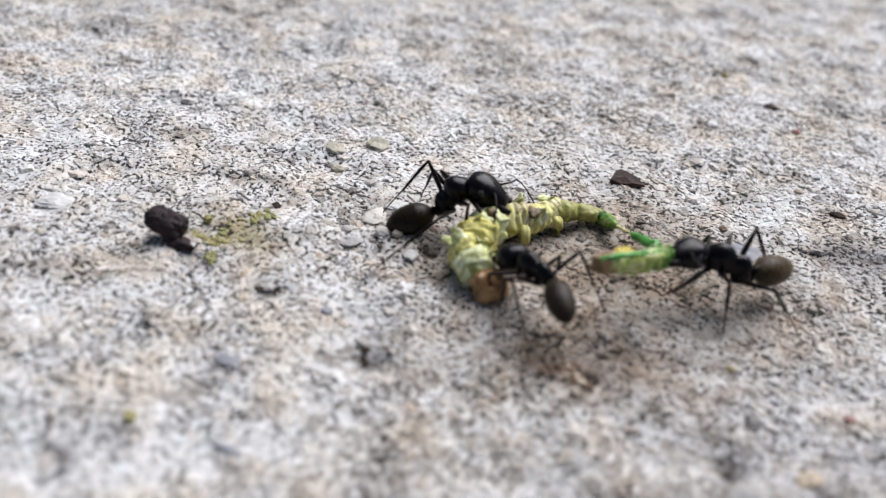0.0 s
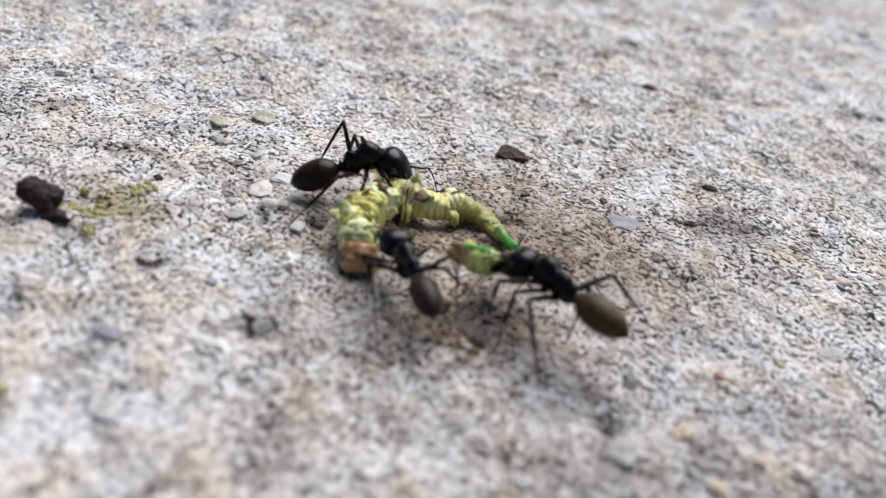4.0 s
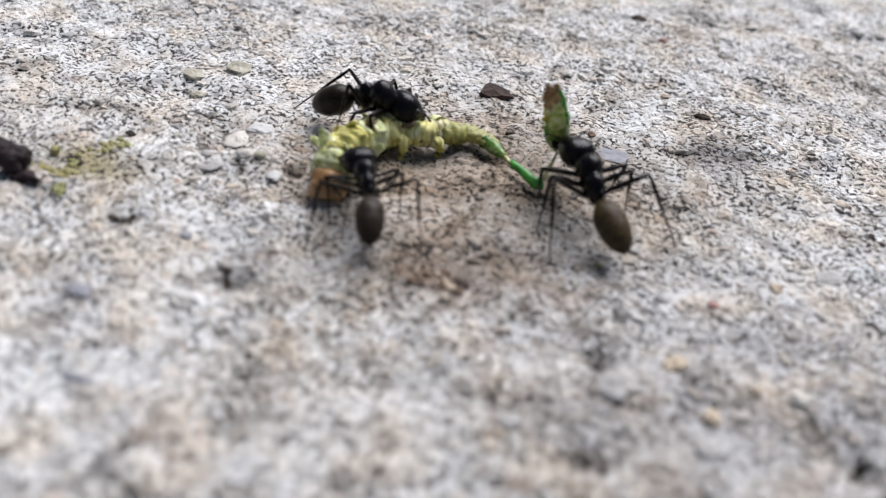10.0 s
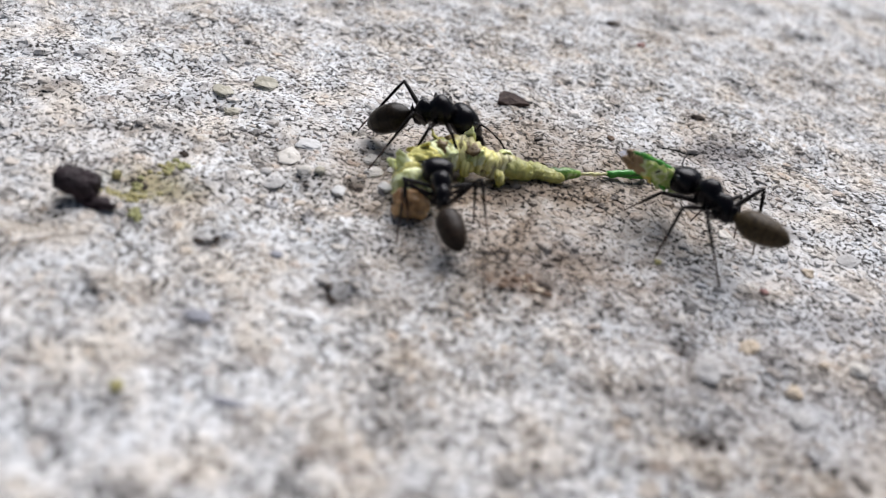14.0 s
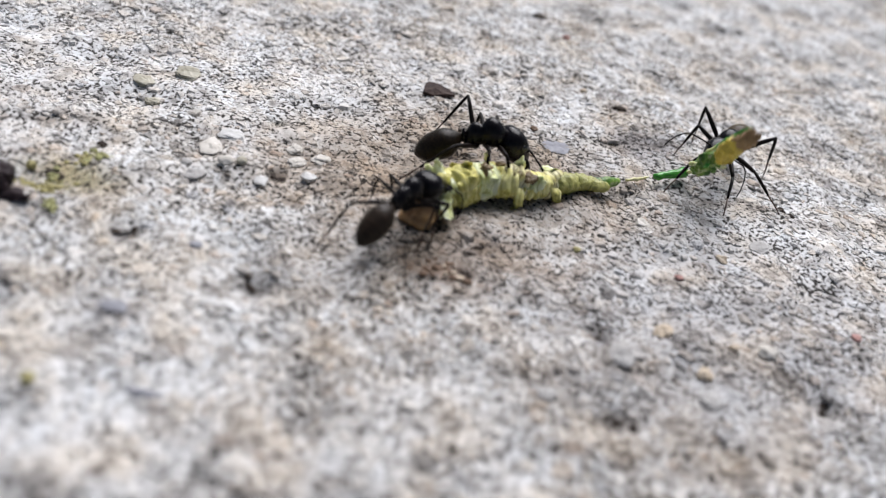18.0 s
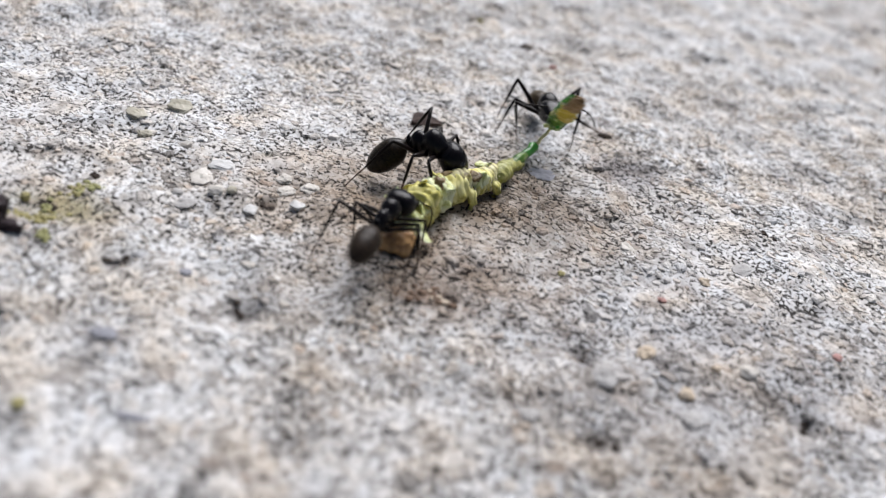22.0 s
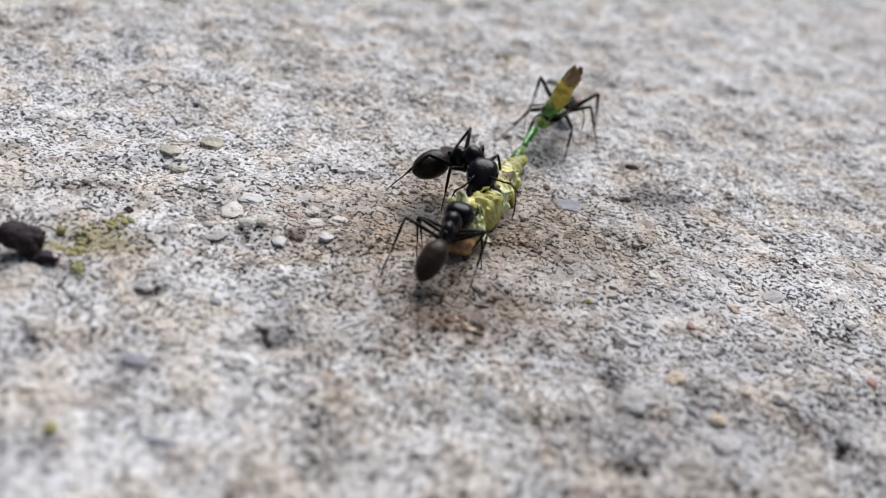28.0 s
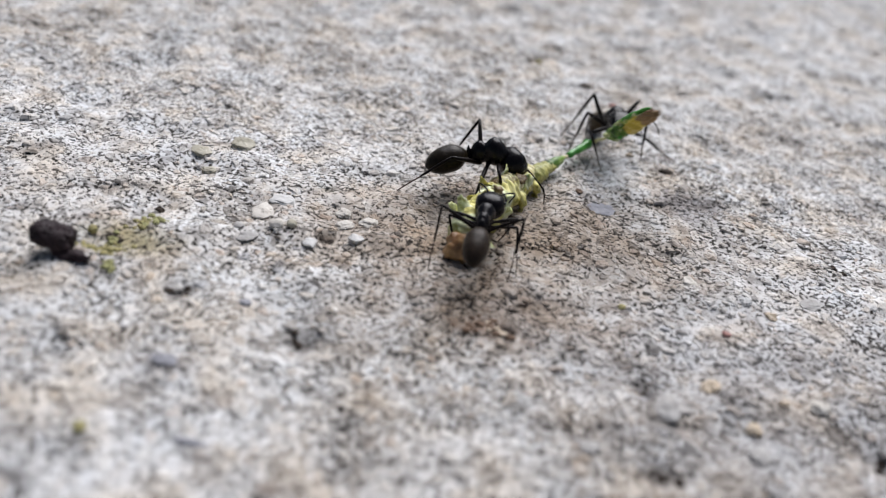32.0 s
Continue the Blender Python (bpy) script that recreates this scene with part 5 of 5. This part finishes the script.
        (29.3, (-0.3, 25.3, 4.9), (4.0, 24.9, 3.2), (-2.6, 21.8, 5.2), (9.0, 24.5, 1.3), (-8.7, 18.6, 6.6)),
        (29.6, (-1.4, 26.5, 4.9), (2.9, 26.4, 3.2), (-3.9, 23.1, 5.4), (8.0, 26.2, 1.3), (-9.4, 18.8, 6.2)),
        (30, (4.2, 29.2, 4.9), (4.4, 33.6, 3.8), (3.9, 25.0, 3.9), (4.9, 38.7, 2.0), (6.9, 23.8, 10.2)),
        (30.3, (8.2, 27.3, 4.9), (5.7, 30.8, 3.2), (8.9, 23.0, 5.1), (3.1, 35.3, 1.8), (14.6, 26.9, 4.4)),
        (30.6, (5.0, 28.5, 4.9), (3.5, 32.2, 2.5), (4.7, 24.3, 4.4), (1.7, 36.9, 0.6), (5.3, 21.2, 10.6)),
        (31, (5.6, 30.2, 4.9), (4.8, 33.8, 2.2), (4.8, 26.1, 3.6), (3.8, 38.8, 0.4), (9.4, 27.6, 8.6)),
        (31.3, (9.0, 24.4, 4.9), (6.7, 28.2, 3.9), (9.5, 20.1, 4.3), (4.8, 32.6, 1.4), (15.4, 23.2, 2.0)),
        (31.6, (10.5, 26.3, 4.9), (7.8, 29.8, 3.5), (10.1, 22.0, 4.7), (5.1, 34.1, 1.9), (15.1, 25.8, 1.7)),
        (32, (8.5, 24.6, 4.9), (6.9, 28.3, 2.7), (8.1, 20.3, 5.0), (5.7, 33.0, 0.4), (11.1, 16.2, 9.8)),
    ]
    body_rows = [
        (0, (-10.0, -7.7), (-12.6, -5.8), (-13.2, -1.1), (-10.7, 2.1), (-8.7, 6.2), (-5.2, 7.6)),
        (2, (-10.2, -8.1), (-11.7, -5.6), (-12.1, -0.0), (-8.5, 1.4), (-5.4, 1.7), (-2.1, 1.3)),
        (3, (-9.8, -9.1), (-11.1, -5.7), (-9.7, -1.4), (-6.7, -0.9), (-4.8, 1.6), (-1.3, 0.7)),
        (4, (-10.8, -8.7), (-12.9, -4.5), (-12.0, -0.3), (-8.6, 0.9), (-5.4, 3.0), (-2.3, 1.6)),
        (6.5, (-11.9, -8.0), (-12.6, -4.1), (-10.9, -0.9), (-7.1, -0.9), (-4.3, 0.0), (-2.0, -0.1)),
        (7, (-12.7, -7.5), (-13.2, -4.0), (-11.3, -0.7), (-7.4, -0.2), (-4.8, 1.3), (-2.3, 1.2)),
        (8, (-12.1, -7.5), (-13.0, -3.1), (-11.0, 0.8), (-7.3, 2.5), (-4.7, 4.0), (-2.8, 4.1)),
        (9, (-12.6, -7.0), (-13.4, -2.4), (-11.4, 1.6), (-7.7, 1.3), (-4.9, 2.2), (-2.9, 1.8)),
        (10, (-12.6, -6.6), (-13.3, -2.6), (-11.3, 2.0), (-8.0, 4.1), (-5.5, 6.1), (-3.3, 6.4)),
        (11, (-11.4, -7.0), (-12.5, -3.4), (-10.9, 0.8), (-7.6, 1.5), (-3.9, 2.8), (-2.0, 2.9)),
        (12, (-12.2, -6.1), (-12.6, -2.4), (-10.3, 2.3), (-7.2, 2.7), (-4.2, 4.1), (-2.3, 4.4)),
        (13, (-12.2, -6.3), (-12.7, -2.1), (-10.3, 2.0), (-6.7, 3.3), (-2.8, 3.7), (-1.0, 4.7)),
        (13.5, (-11.6, -7.1), (-12.1, -3.0), (-9.5, 0.9), (-6.2, 1.5), (-3.1, 2.2), (-0.9, 2.9)),
        (15.5, (-7.9, -6.8), (-6.5, -2.1), (-3.8, 1.2), (-0.1, 1.3), (3.6, 1.7), (6.4, 2.6)),
        (16, (-5.2, -4.2), (-2.8, -1.7), (0.5, 0.6), (3.5, 0.9), (7.2, 2.5), (9.0, 3.0)),
        (17, (-3.4, -5.8), (-1.8, -3.2), (1.4, -0.4), (5.0, 0.8), (8.7, 2.9), (11.3, 4.1)),
        (18, (-3.3, -7.0), (-1.8, -3.9), (1.1, -1.2), (5.4, 0.3), (9.1, 3.0), (11.7, 4.1)),
        (19, (-4.5, -8.5), (-3.0, -4.3), (0.2, -0.9), (4.3, 1.1), (8.0, 4.5), (10.0, 6.4)),
        (20, (-4.4, -6.8), (-3.2, -1.6), (-0.6, 3.1), (2.3, 8.8), (4.5, 13.0), (5.6, 15.3)),
        (21, (-4.7, -7.2), (-3.0, -1.8), (-0.3, 1.8), (2.1, 5.9), (4.3, 9.3), (5.9, 12.0)),
        (22, (-4.1, -7.5), (-3.3, -1.9), (-0.7, 1.6), (2.3, 5.4), (3.9, 8.5), (4.7, 10.2)),
        (23, (-3.8, -6.4), (-2.8, -1.0), (-0.9, 3.6), (1.5, 9.3), (2.5, 12.2), (3.3, 14.9)),
        (24, (-3.8, -6.0), (-1.7, -1.0), (0.1, 4.0), (2.2, 9.4), (3.3, 12.5), (4.3, 15.0)),
        (25, (-2.4, -3.1), (-1.1, -0.2), (-0.3, 4.9), (0.1, 9.8), (0.8, 13.8), (1.4, 17.0)),
        (26, (-1.8, -3.8), (-0.6, 0.0), (0.0, 4.6), (0.7, 10.2), (1.2, 14.0), (2.1, 16.8)),
        (29, (-2.4, -0.5), (-2.3, 2.6), (-1.0, 6.0), (0.2, 11.3), (0.5, 14.3), (1.1, 17.2)),
        (30, (-2.8, -3.3), (-3.1, 2.5), (-0.9, 6.3), (0.2, 10.4), (0.4, 14.2), (0.7, 17.3)),
        (31, (-3.0, 0.0), (-2.9, 4.2), (-0.9, 8.1), (0.5, 11.9), (1.0, 15.1), (1.4, 17.7)),
        (32, (-4.3, -3.1), (-4.0, 1.0), (-2.2, 6.8), (-0.2, 12.1), (0.7, 14.4), (1.4, 16.4)),
    ]

    # where the green gut ends and its pale thread rises
    low_rows = [
        (3, (6.0, -2.2, 0.9)), (4, (0.6, -1.2, 1.4)), (4.5, (1.0, -1.2, 1.3)), (8, (5.0, 3.6, 0.9)), (9, (1.2, -2.2, 1.6)), (10, (3.5, 1.4, 0.9)), (12, (6.6, 4.1, 0.8)),
        (13, (7.4, 7.9, 0.8)), (15.5, (15.5, 5.7, 0.8)), (16, (18.6, 6.9, 0.8)), (16.5, (21.6, 9.0, 0.8)),
        (17, (20.0, 8.1, 0.8)), (18, (21.4, 10.9, 0.9)), (19, (18.7, 13.2, 1.2)), (20, (10.3, 18.9, 1.8)),
        (21, (8.4, 13.0, 1.8)), (22, (6.6, 13.7, 1.8)), (23, (6.1, 21.4, 1.8)), (24, (8.1, 20.2, 1.6)),
        (25, (1.7, 21.7, 1.8)), (26, (4.3, 24.2, 1.8)), (29, (2.3, 24.8, 2.0)), (30, (2.5, 24.4, 2.0)),
        (31, (2.4, 26.3, 2.0)), (32, (5.6, 23.3, 1.8)),
    ]

    def frame_of(origin, ahead, up=Vector((0, 0, 1))):
        x = Vector(ahead).normalized()
        y = up.cross(x)
        y = y.normalized() if y.length > 1e-4 else Vector((0, 1, 0))
        m = Matrix((x, y, x.cross(y))).transposed().to_4x4()
        m.translation = Vector(origin) * MM
        return m

    def between(rows, t):
        """The marks of a row table at any time."""
        if t <= rows[0][0]:
            return [Vector(p) for p in rows[0][1:]]
        for a, b in zip(rows, rows[1:]):
            if a[0] <= t <= b[0]:
                u = (t - a[0]) / (b[0] - a[0])
                u = u * u * (3 - 2 * u)
                return [Vector(p).lerp(Vector(q), u) for p, q in zip(a[1:], b[1:])]
        return [Vector(p) for p in rows[-1][1:]]

    def gentle(rows):
        """Splits rows between which something turns far."""
        out = []
        for t, m in rows:
            if out:
                q0, q1 = out[-1][1].to_quaternion(), m.to_quaternion()
                turn = math.degrees(q0.rotation_difference(q1).angle)
                turn = min(turn, 360 - turn)
                n = int(turn // 70)
                t0, m0 = out[-1]
                if q0.dot(q1) < 0:
                    q1 = -q1
                for i in range(1, n + 1):
                    u = i / (n + 1)
                    mm = q0.slerp(q1, u).to_matrix().to_4x4()
                    mm.translation = m0.translation.lerp(m.translation, u)
                    out.append((t0 + (t - t0) * u, mm))
            out.append((t, m))
        return out

    def drive(ant, rows, thorax, rests, feet=(), fold=0.0, splay=0.6):
        s = thorax / 4.0
        roots, heads, tails = [], [], []
        for t, *marks in rows:
            n, p, h, g = (Vector(v) for v in marks[:4])
            m = frame_of((n + p) / 2, n - p)
            inv = m.inverted()
            roots.append((t, m))
            top = inv.to_3x3() @ Vector((0, 0, 1))
            heads.append((t, frame_of((thorax / 2, 0, 0), inv.to_3x3() @ (h - n), top)))
            tails.append((t, frame_of((-thorax / 2, 0, 0), inv.to_3x3() @ (g - p), top)))
        parts = {}
        for o in ant.children:
            parts.setdefault(o.name.split(".")[0], []).append(o)
        walk(ant, gentle(roots))
        walk(parts["head"][0], gentle(heads))
        walk(parts["gaster"][0], gentle(tails))
        for o in parts["head"][0].children:
            if o.name.startswith("antenna"):
                side, at = o["side"], o.location.copy()
                sway = []
                for i in range(41):
                    t = i * 0.8
                    e = Euler((0.2 * math.sin(1.7 * t + side + thorax), fold + 0.35 * math.sin(1.1 * t + 2 * side + thorax), 0.4 * math.sin(1.4 * t + side) - side * fold))
                    sway.append((t, Matrix.Translation(at) @ e.to_matrix().to_4x4()))
                walk(o, sway)
        placed = dict(feet)
        for i, (leg, (pair, side, x, y)) in enumerate(zip(parts["leg"], LEGS)):
            l1, l2 = (v * s * ant["reach"] for v in LENGTHS[pair])
            hip = Vector((x * s, side * y * s, -0.75 * s))
            foot, thighs, shins = None, [], []
            fixed = {q[0]: q[1:] for q in placed.get(i, ())}
            for t, m in roots:
                mid = m.translation / MM
                ahead = m.to_3x3() @ Vector((1, 0, 0))
                a = math.atan2(ahead.y, ahead.x)
                rx, ry = rests[pair]
                want = Vector((mid.x + math.cos(a) * rx * s - math.sin(a) * side * ry * s, mid.y + math.sin(a) * rx * s + math.cos(a) * side * ry * s, 0))
                if t in fixed:
                    foot = Vector((*fixed[t], 0))
                elif foot is None or (foot - want).length > 2.0 * s:
                    foot = want
                ground_point = Vector((foot.x, foot.y, rest(foot.x, foot.y) + 0.12))
                f = m.inverted() @ (ground_point * MM) / MM
                d = f - hip
                far = min(max(d.length, abs(l2 - l1) + 0.2), (l1 + l2) * 0.985)
                d = d.normalized()
                c = (l1 * l1 + far * far - l2 * l2) / (2 * l1 * far)
                c = max(-0.99, min(0.99, c))
                up = Vector((0, side * splay * (1.9 if pair == "middle" else 1.0), 1))
                up = (up - d * up.dot(d)).normalized()
                knee = hip + l1 * (d * c + up * math.sqrt(1 - c * c))
                end = hip + d * far
                thigh = frame_of(hip, knee - hip, up)
                thighs.append((t, thigh))
                rel = thigh.inverted().to_3x3() @ (end - knee)
                shins.append((t, frame_of((l1, 0, 0), rel, Vector((1, 0, 0.2)))))
            walk(leg, gentle(thighs))
            for o in leg.children:
                walk(o, gentle(shins))

    drive(ant_far, far_rows, 4.0, {"front": (3.2, 3.4), "middle": (-0.2, 5.2), "hind": (-4.6, 4.4)}, {2: ((19, -1.3, 3.7),),
            3: ((0, -13.8, -4.9), (1, -13.7, -4.2), (2, -14, -3.2), (3, -12.7, -4.5), (4, -13.8, -5.2), (6.5, -15.2, -1.2), (7, -15, -1.5), (8, -15.5, -0.4), (9, -14.7, -1.7), (13, -13.5, -2.4), (13.5, -13.5, -2), (15.5, -9.9, 2.3), (16, -6.6, -4.5), (17, -5.4, -3.2), (26, -3.5, 4.6), (28.5, -5.5, 3.9), (29, -5.3, 2.6), (30, -5.1, 3), (31, -4.9, 2.1), (32, -4.9, 2.2),),
            4: ((10, -21.6, 3.9), (11, -19.5, 6.8), (12, -20.7, 3.6), (13, -21.2, 2.6), (13.5, -20.4, 3),),
            5: ((0, -19.3, -10.1), (1, -18.4, -9.8), (2, -18.1, -10.2), (3, -16.6, -9.5), (4, -18.5, -8.2), (4.5, -19.8, -6.9), (6.5, -20.5, 1.8), (7, -21.3, 3.4), (8, -21.4, 3.2), (9, -21.6, 2.8), (10, -15.8, 0.6), (12, -14, -1), (15.5, -17.1, 0.6), (16, -13.4, -0.8), (17, -11, -0.3), (18, -6.7, -2.5), (19, -6.3, -4.1), (20, -11, 0.2), (21, -10.5, 1.2), (22, -10.8, 0.4), (23, -10.9, 0.2), (24, -11.2, 0.2), (25, -11.1, 0.4), (26, -11.1, 2.9), (28.5, -10.8, 7.1), (29, -10.9, 7.5), (30, -9.9, 7.6), (31, -10.8, 7.3), (32, -12.7, 5.9),)}, 0.25, 0.9)
    drive(ant_near, near_rows, 3.9, {"front": (3.2, 1.5), "middle": (0.4, 2.9), "hind": (-3.6, 3.3)}, {0: ((7, -11.9, -12),),
            1: ((26, 0.6, -5.1), (29, 0.5, -2.5),),
            2: ((25, -7.3, -7.9), (6.5, -11.4, -14), (8, -11.9, -14.1), (9, -11.9, -13.9),),
            3: ((28.5, 0.7, -4.8), (31, 1, -5.8), (32, 0.9, -5), (4, -0.5, -8.1), (6.5, -2.5, -10.3), (7, -3.2, -9.4), (8, -3.1, -9.4), (9, -3.2, -9.7), (12, -3.3, -9.7),),
            4: ((15.5, -11.8, -12.5), (16, -9.5, -16.4), (17, -11.2, -16.1), (18, -11, -15.7), (19, -11.3, -17.1), (20, -11, -15), (21, -10.9, -14.3), (22, -10.9, -12.6), (23, -10, -10.1), (26, -8.5, -11.7), (28.5, -7.8, -9.1), (29, -8.1, -9.8), (30, -7.8, -9.4), (31, -7.9, -9.8), (32, -6.7, -7), (10, -10.7, -14.7), (11, -11.4, -13.6), (12, -11.6, -14.2), (13, -11.5, -12.6),),
            5: ((0, -0.3, -5.1), (10, -2.5, -11.2), (11, -4.1, -9.7), (13, -4.1, -10.2),)}, 0.75, 1.2)
    drive(ant_side, side_rows, 4.6, {"front": (2.8, 2.6), "middle": (-0.4, 4.2), "hind": (-4.4, 3.6)}, {0: ((0, 3.2, 0.3), (1, 3.8, -6.3), (3, 6.2, -8), (6.5, 3.7, -6), (11, 5.3, -8.8), (13.5, 6.6, 1.1), (16, 18.9, 8.7), (18, 24.4, 1.6), (19, 17.2, 9.9), (21, 10.8, 11.7), (23, 10.5, 16.9), (24, 19, 23.4), (26, 8.5, 21.7), (28.5, 7.4, 20.6), (29, 1.9, 26.8), (30, 8.8, 28.3),),
            1: ((4, 2.2, -5), (18, 18.2, 5.9), (22, 4.8, 17.5), (23, 1.2, 18.6), (24, 11.6, 15.1), (26, 4.9, 21.8), (28.5, 3.3, 22.5), (30, 0.5, 25), (31, 3.2, 21.7), (32, 7.5, 21),),
            2: ((0, 9, -1.9), (1, 9.9, -8.6), (2, 9.9, -14.2), (3, 8.2, -14.2), (8, 4.9, -3.8), (10, 4.9, -4.3), (11, 10.2, -10.7), (13, 6.2, -1.9), (18, 31.3, 6.3), (20, 10.6, 17.7), (22, 15.5, 23.4), (23, 13.1, 25.7), (26, 12.5, 29.6), (28.5, 10.8, 29.9), (31, 9.8, 31.5), (32, 15.9, 26.6),),
            3: ((4, 7.6, -8.9), (4.5, 12.9, -2), (6.5, 12.1, 0.5), (7, 12.3, -1.4), (8, 15.4, -0.7), (12, 17.5, 3.2), (26, 1.9, 26.1), (28.5, 0, 25.4), (29, 3.8, 29.4), (31, 1.2, 28.9),),
            4: ((0, 14.4, 2.3), (1, 15.5, -4.2), (2, 14.8, -9.1), (3, 15.8, -9.3), (9, 11.5, -9.4), (11, 13.6, -9.1), (13, 12.3, -8.6), (13.5, 12.9, -8.6), (16, 19, -5.4), (17, 21, 0.9), (19, 21.1, 4.2), (20, 13.2, 9.7), (21, 18.1, 23), (29, 9.9, 21.1),),
            5: ((4, 13.1, -2.9), (9, 15.8, -9.3), (10, 15.8, -0.7), (12, 15.9, -7), (13, 19.5, -1.2), (13.5, 17.2, -4), (17, 30.8, 9.4), (19, 29.7, 4.4), (20, 20.3, 13.7), (22, 2.1, 22.7), (24, 4.7, 20.8), (25, 12.7, 22.6), (32, 2.2, 27.3),)}, 0.0, 0.9)

    # the torn piece follows the mandibles that hold it
    held = []
    for t, n, p, h, g, tip in side_rows:
        back = (Vector(p) - Vector(n)).normalized() + Vector((0, 0, 0.25))
        held.append((t, frame_of(h, Vector(tip) - Vector(h), back)))
    walk(morsel, gentle(held))

    # the caterpillar's segments lie along a bent line
    lifts = (0.95, 1.55, 1.65, 1.5, 1.2, 0.95)

    def along(points, u):
        spans = [(b - a).length for a, b in zip(points, points[1:])]
        left = u * sum(spans)
        for i, d in enumerate(spans):
            if left <= d or i == len(spans) - 1:
                break
            left -= d
        p = [points[max(i - 1, 0)], points[i], points[i + 1], points[min(i + 2, len(points) - 1)]]
        k = left / spans[i]
        at = 0.5 * (2 * p[1] + (p[2] - p[0]) * k + (2 * p[0] - 5 * p[1] + 4 * p[2] - p[3]) * k * k + (3 * p[1] - p[0] - 3 * p[2] + p[3]) * k ** 3)
        return at

    poses = [[] for _ in segments]
    tails = []
    for t, *flat in body_rows:
        pts = [Vector((x, y, z)) for (x, y), z in zip(flat, lifts)]
        tails.append((t, tuple(along(pts, 1.0))))
        for i in range(len(segments)):
            u = i / (len(segments) - 1)
            a, b = along(pts, max(0, u - 0.04)), along(pts, min(1, u + 0.04))
            crook = random.Random(40 + i)
            shift = Matrix.Translation(Vector((0, crook.uniform(-0.35, 0.35), crook.uniform(-0.15, 0.2))) * MM) if 1 < i < 10 else Matrix()
            tilt = Euler((crook.uniform(-0.5, 0.5), crook.uniform(-0.15, 0.15), crook.uniform(-0.25, 0.25))).to_matrix().to_4x4()
            poses[i].append((t, frame_of(along(pts, u), b - a) @ shift @ tilt))
    # the whole creature is dragged about; its segments bend within it
    first = [(t, Matrix.Translation(p[0].translation)) for t, *p in zip([r[0] for r in body_rows], [q[1] for q in poses[4]])]
    walk(caterpillar, first)
    for seg, rows in zip(segments, poses):
        walk(seg, gentle([(t, f[1].inverted() @ m) for f, (t, m) in zip(first, rows)]))

    # the strand reaches from the torn tail to the base of the held piece
    times = sorted({r[0] for r in side_rows} | {r[0] for r in body_rows})
    rows = [[] for _ in lengths]
    roots = []
    for t in times:
        tail = between(tails, t)[0]
        n, p, h, g, tip = between(side_rows, t)
        base = h - (tip - h).normalized() * 1.5
        # it lies low up to a point under the mandibles; a pale thread rises from there
        low = between(low_rows, t)[0] if t >= 2.6 else tail.lerp(base, 0.8)
        full = max((low - tail).length, 0.5)
        way = (low - tail).normalized()
        root = Matrix.Translation(tail * MM)
        roots.append((t, root))
        for k, d in enumerate((min(1.5, full * 0.3), full * 0.45, max(full - 2.1, full * 0.55))):
            rows[k].append((t, root.inverted() @ frame_of(tail + way * d, way)))
        rise = base - low
        rise = rise if rise.length > 0.3 else way
        rows[3].append((t, root.inverted() @ frame_of(low + rise * 0.5, rise, Vector((0.1, 1, 0.2)))))
    walk(strand, roots)
    for ob, r in zip(lengths, rows):
        walk(ob, gentle(r))


motions()
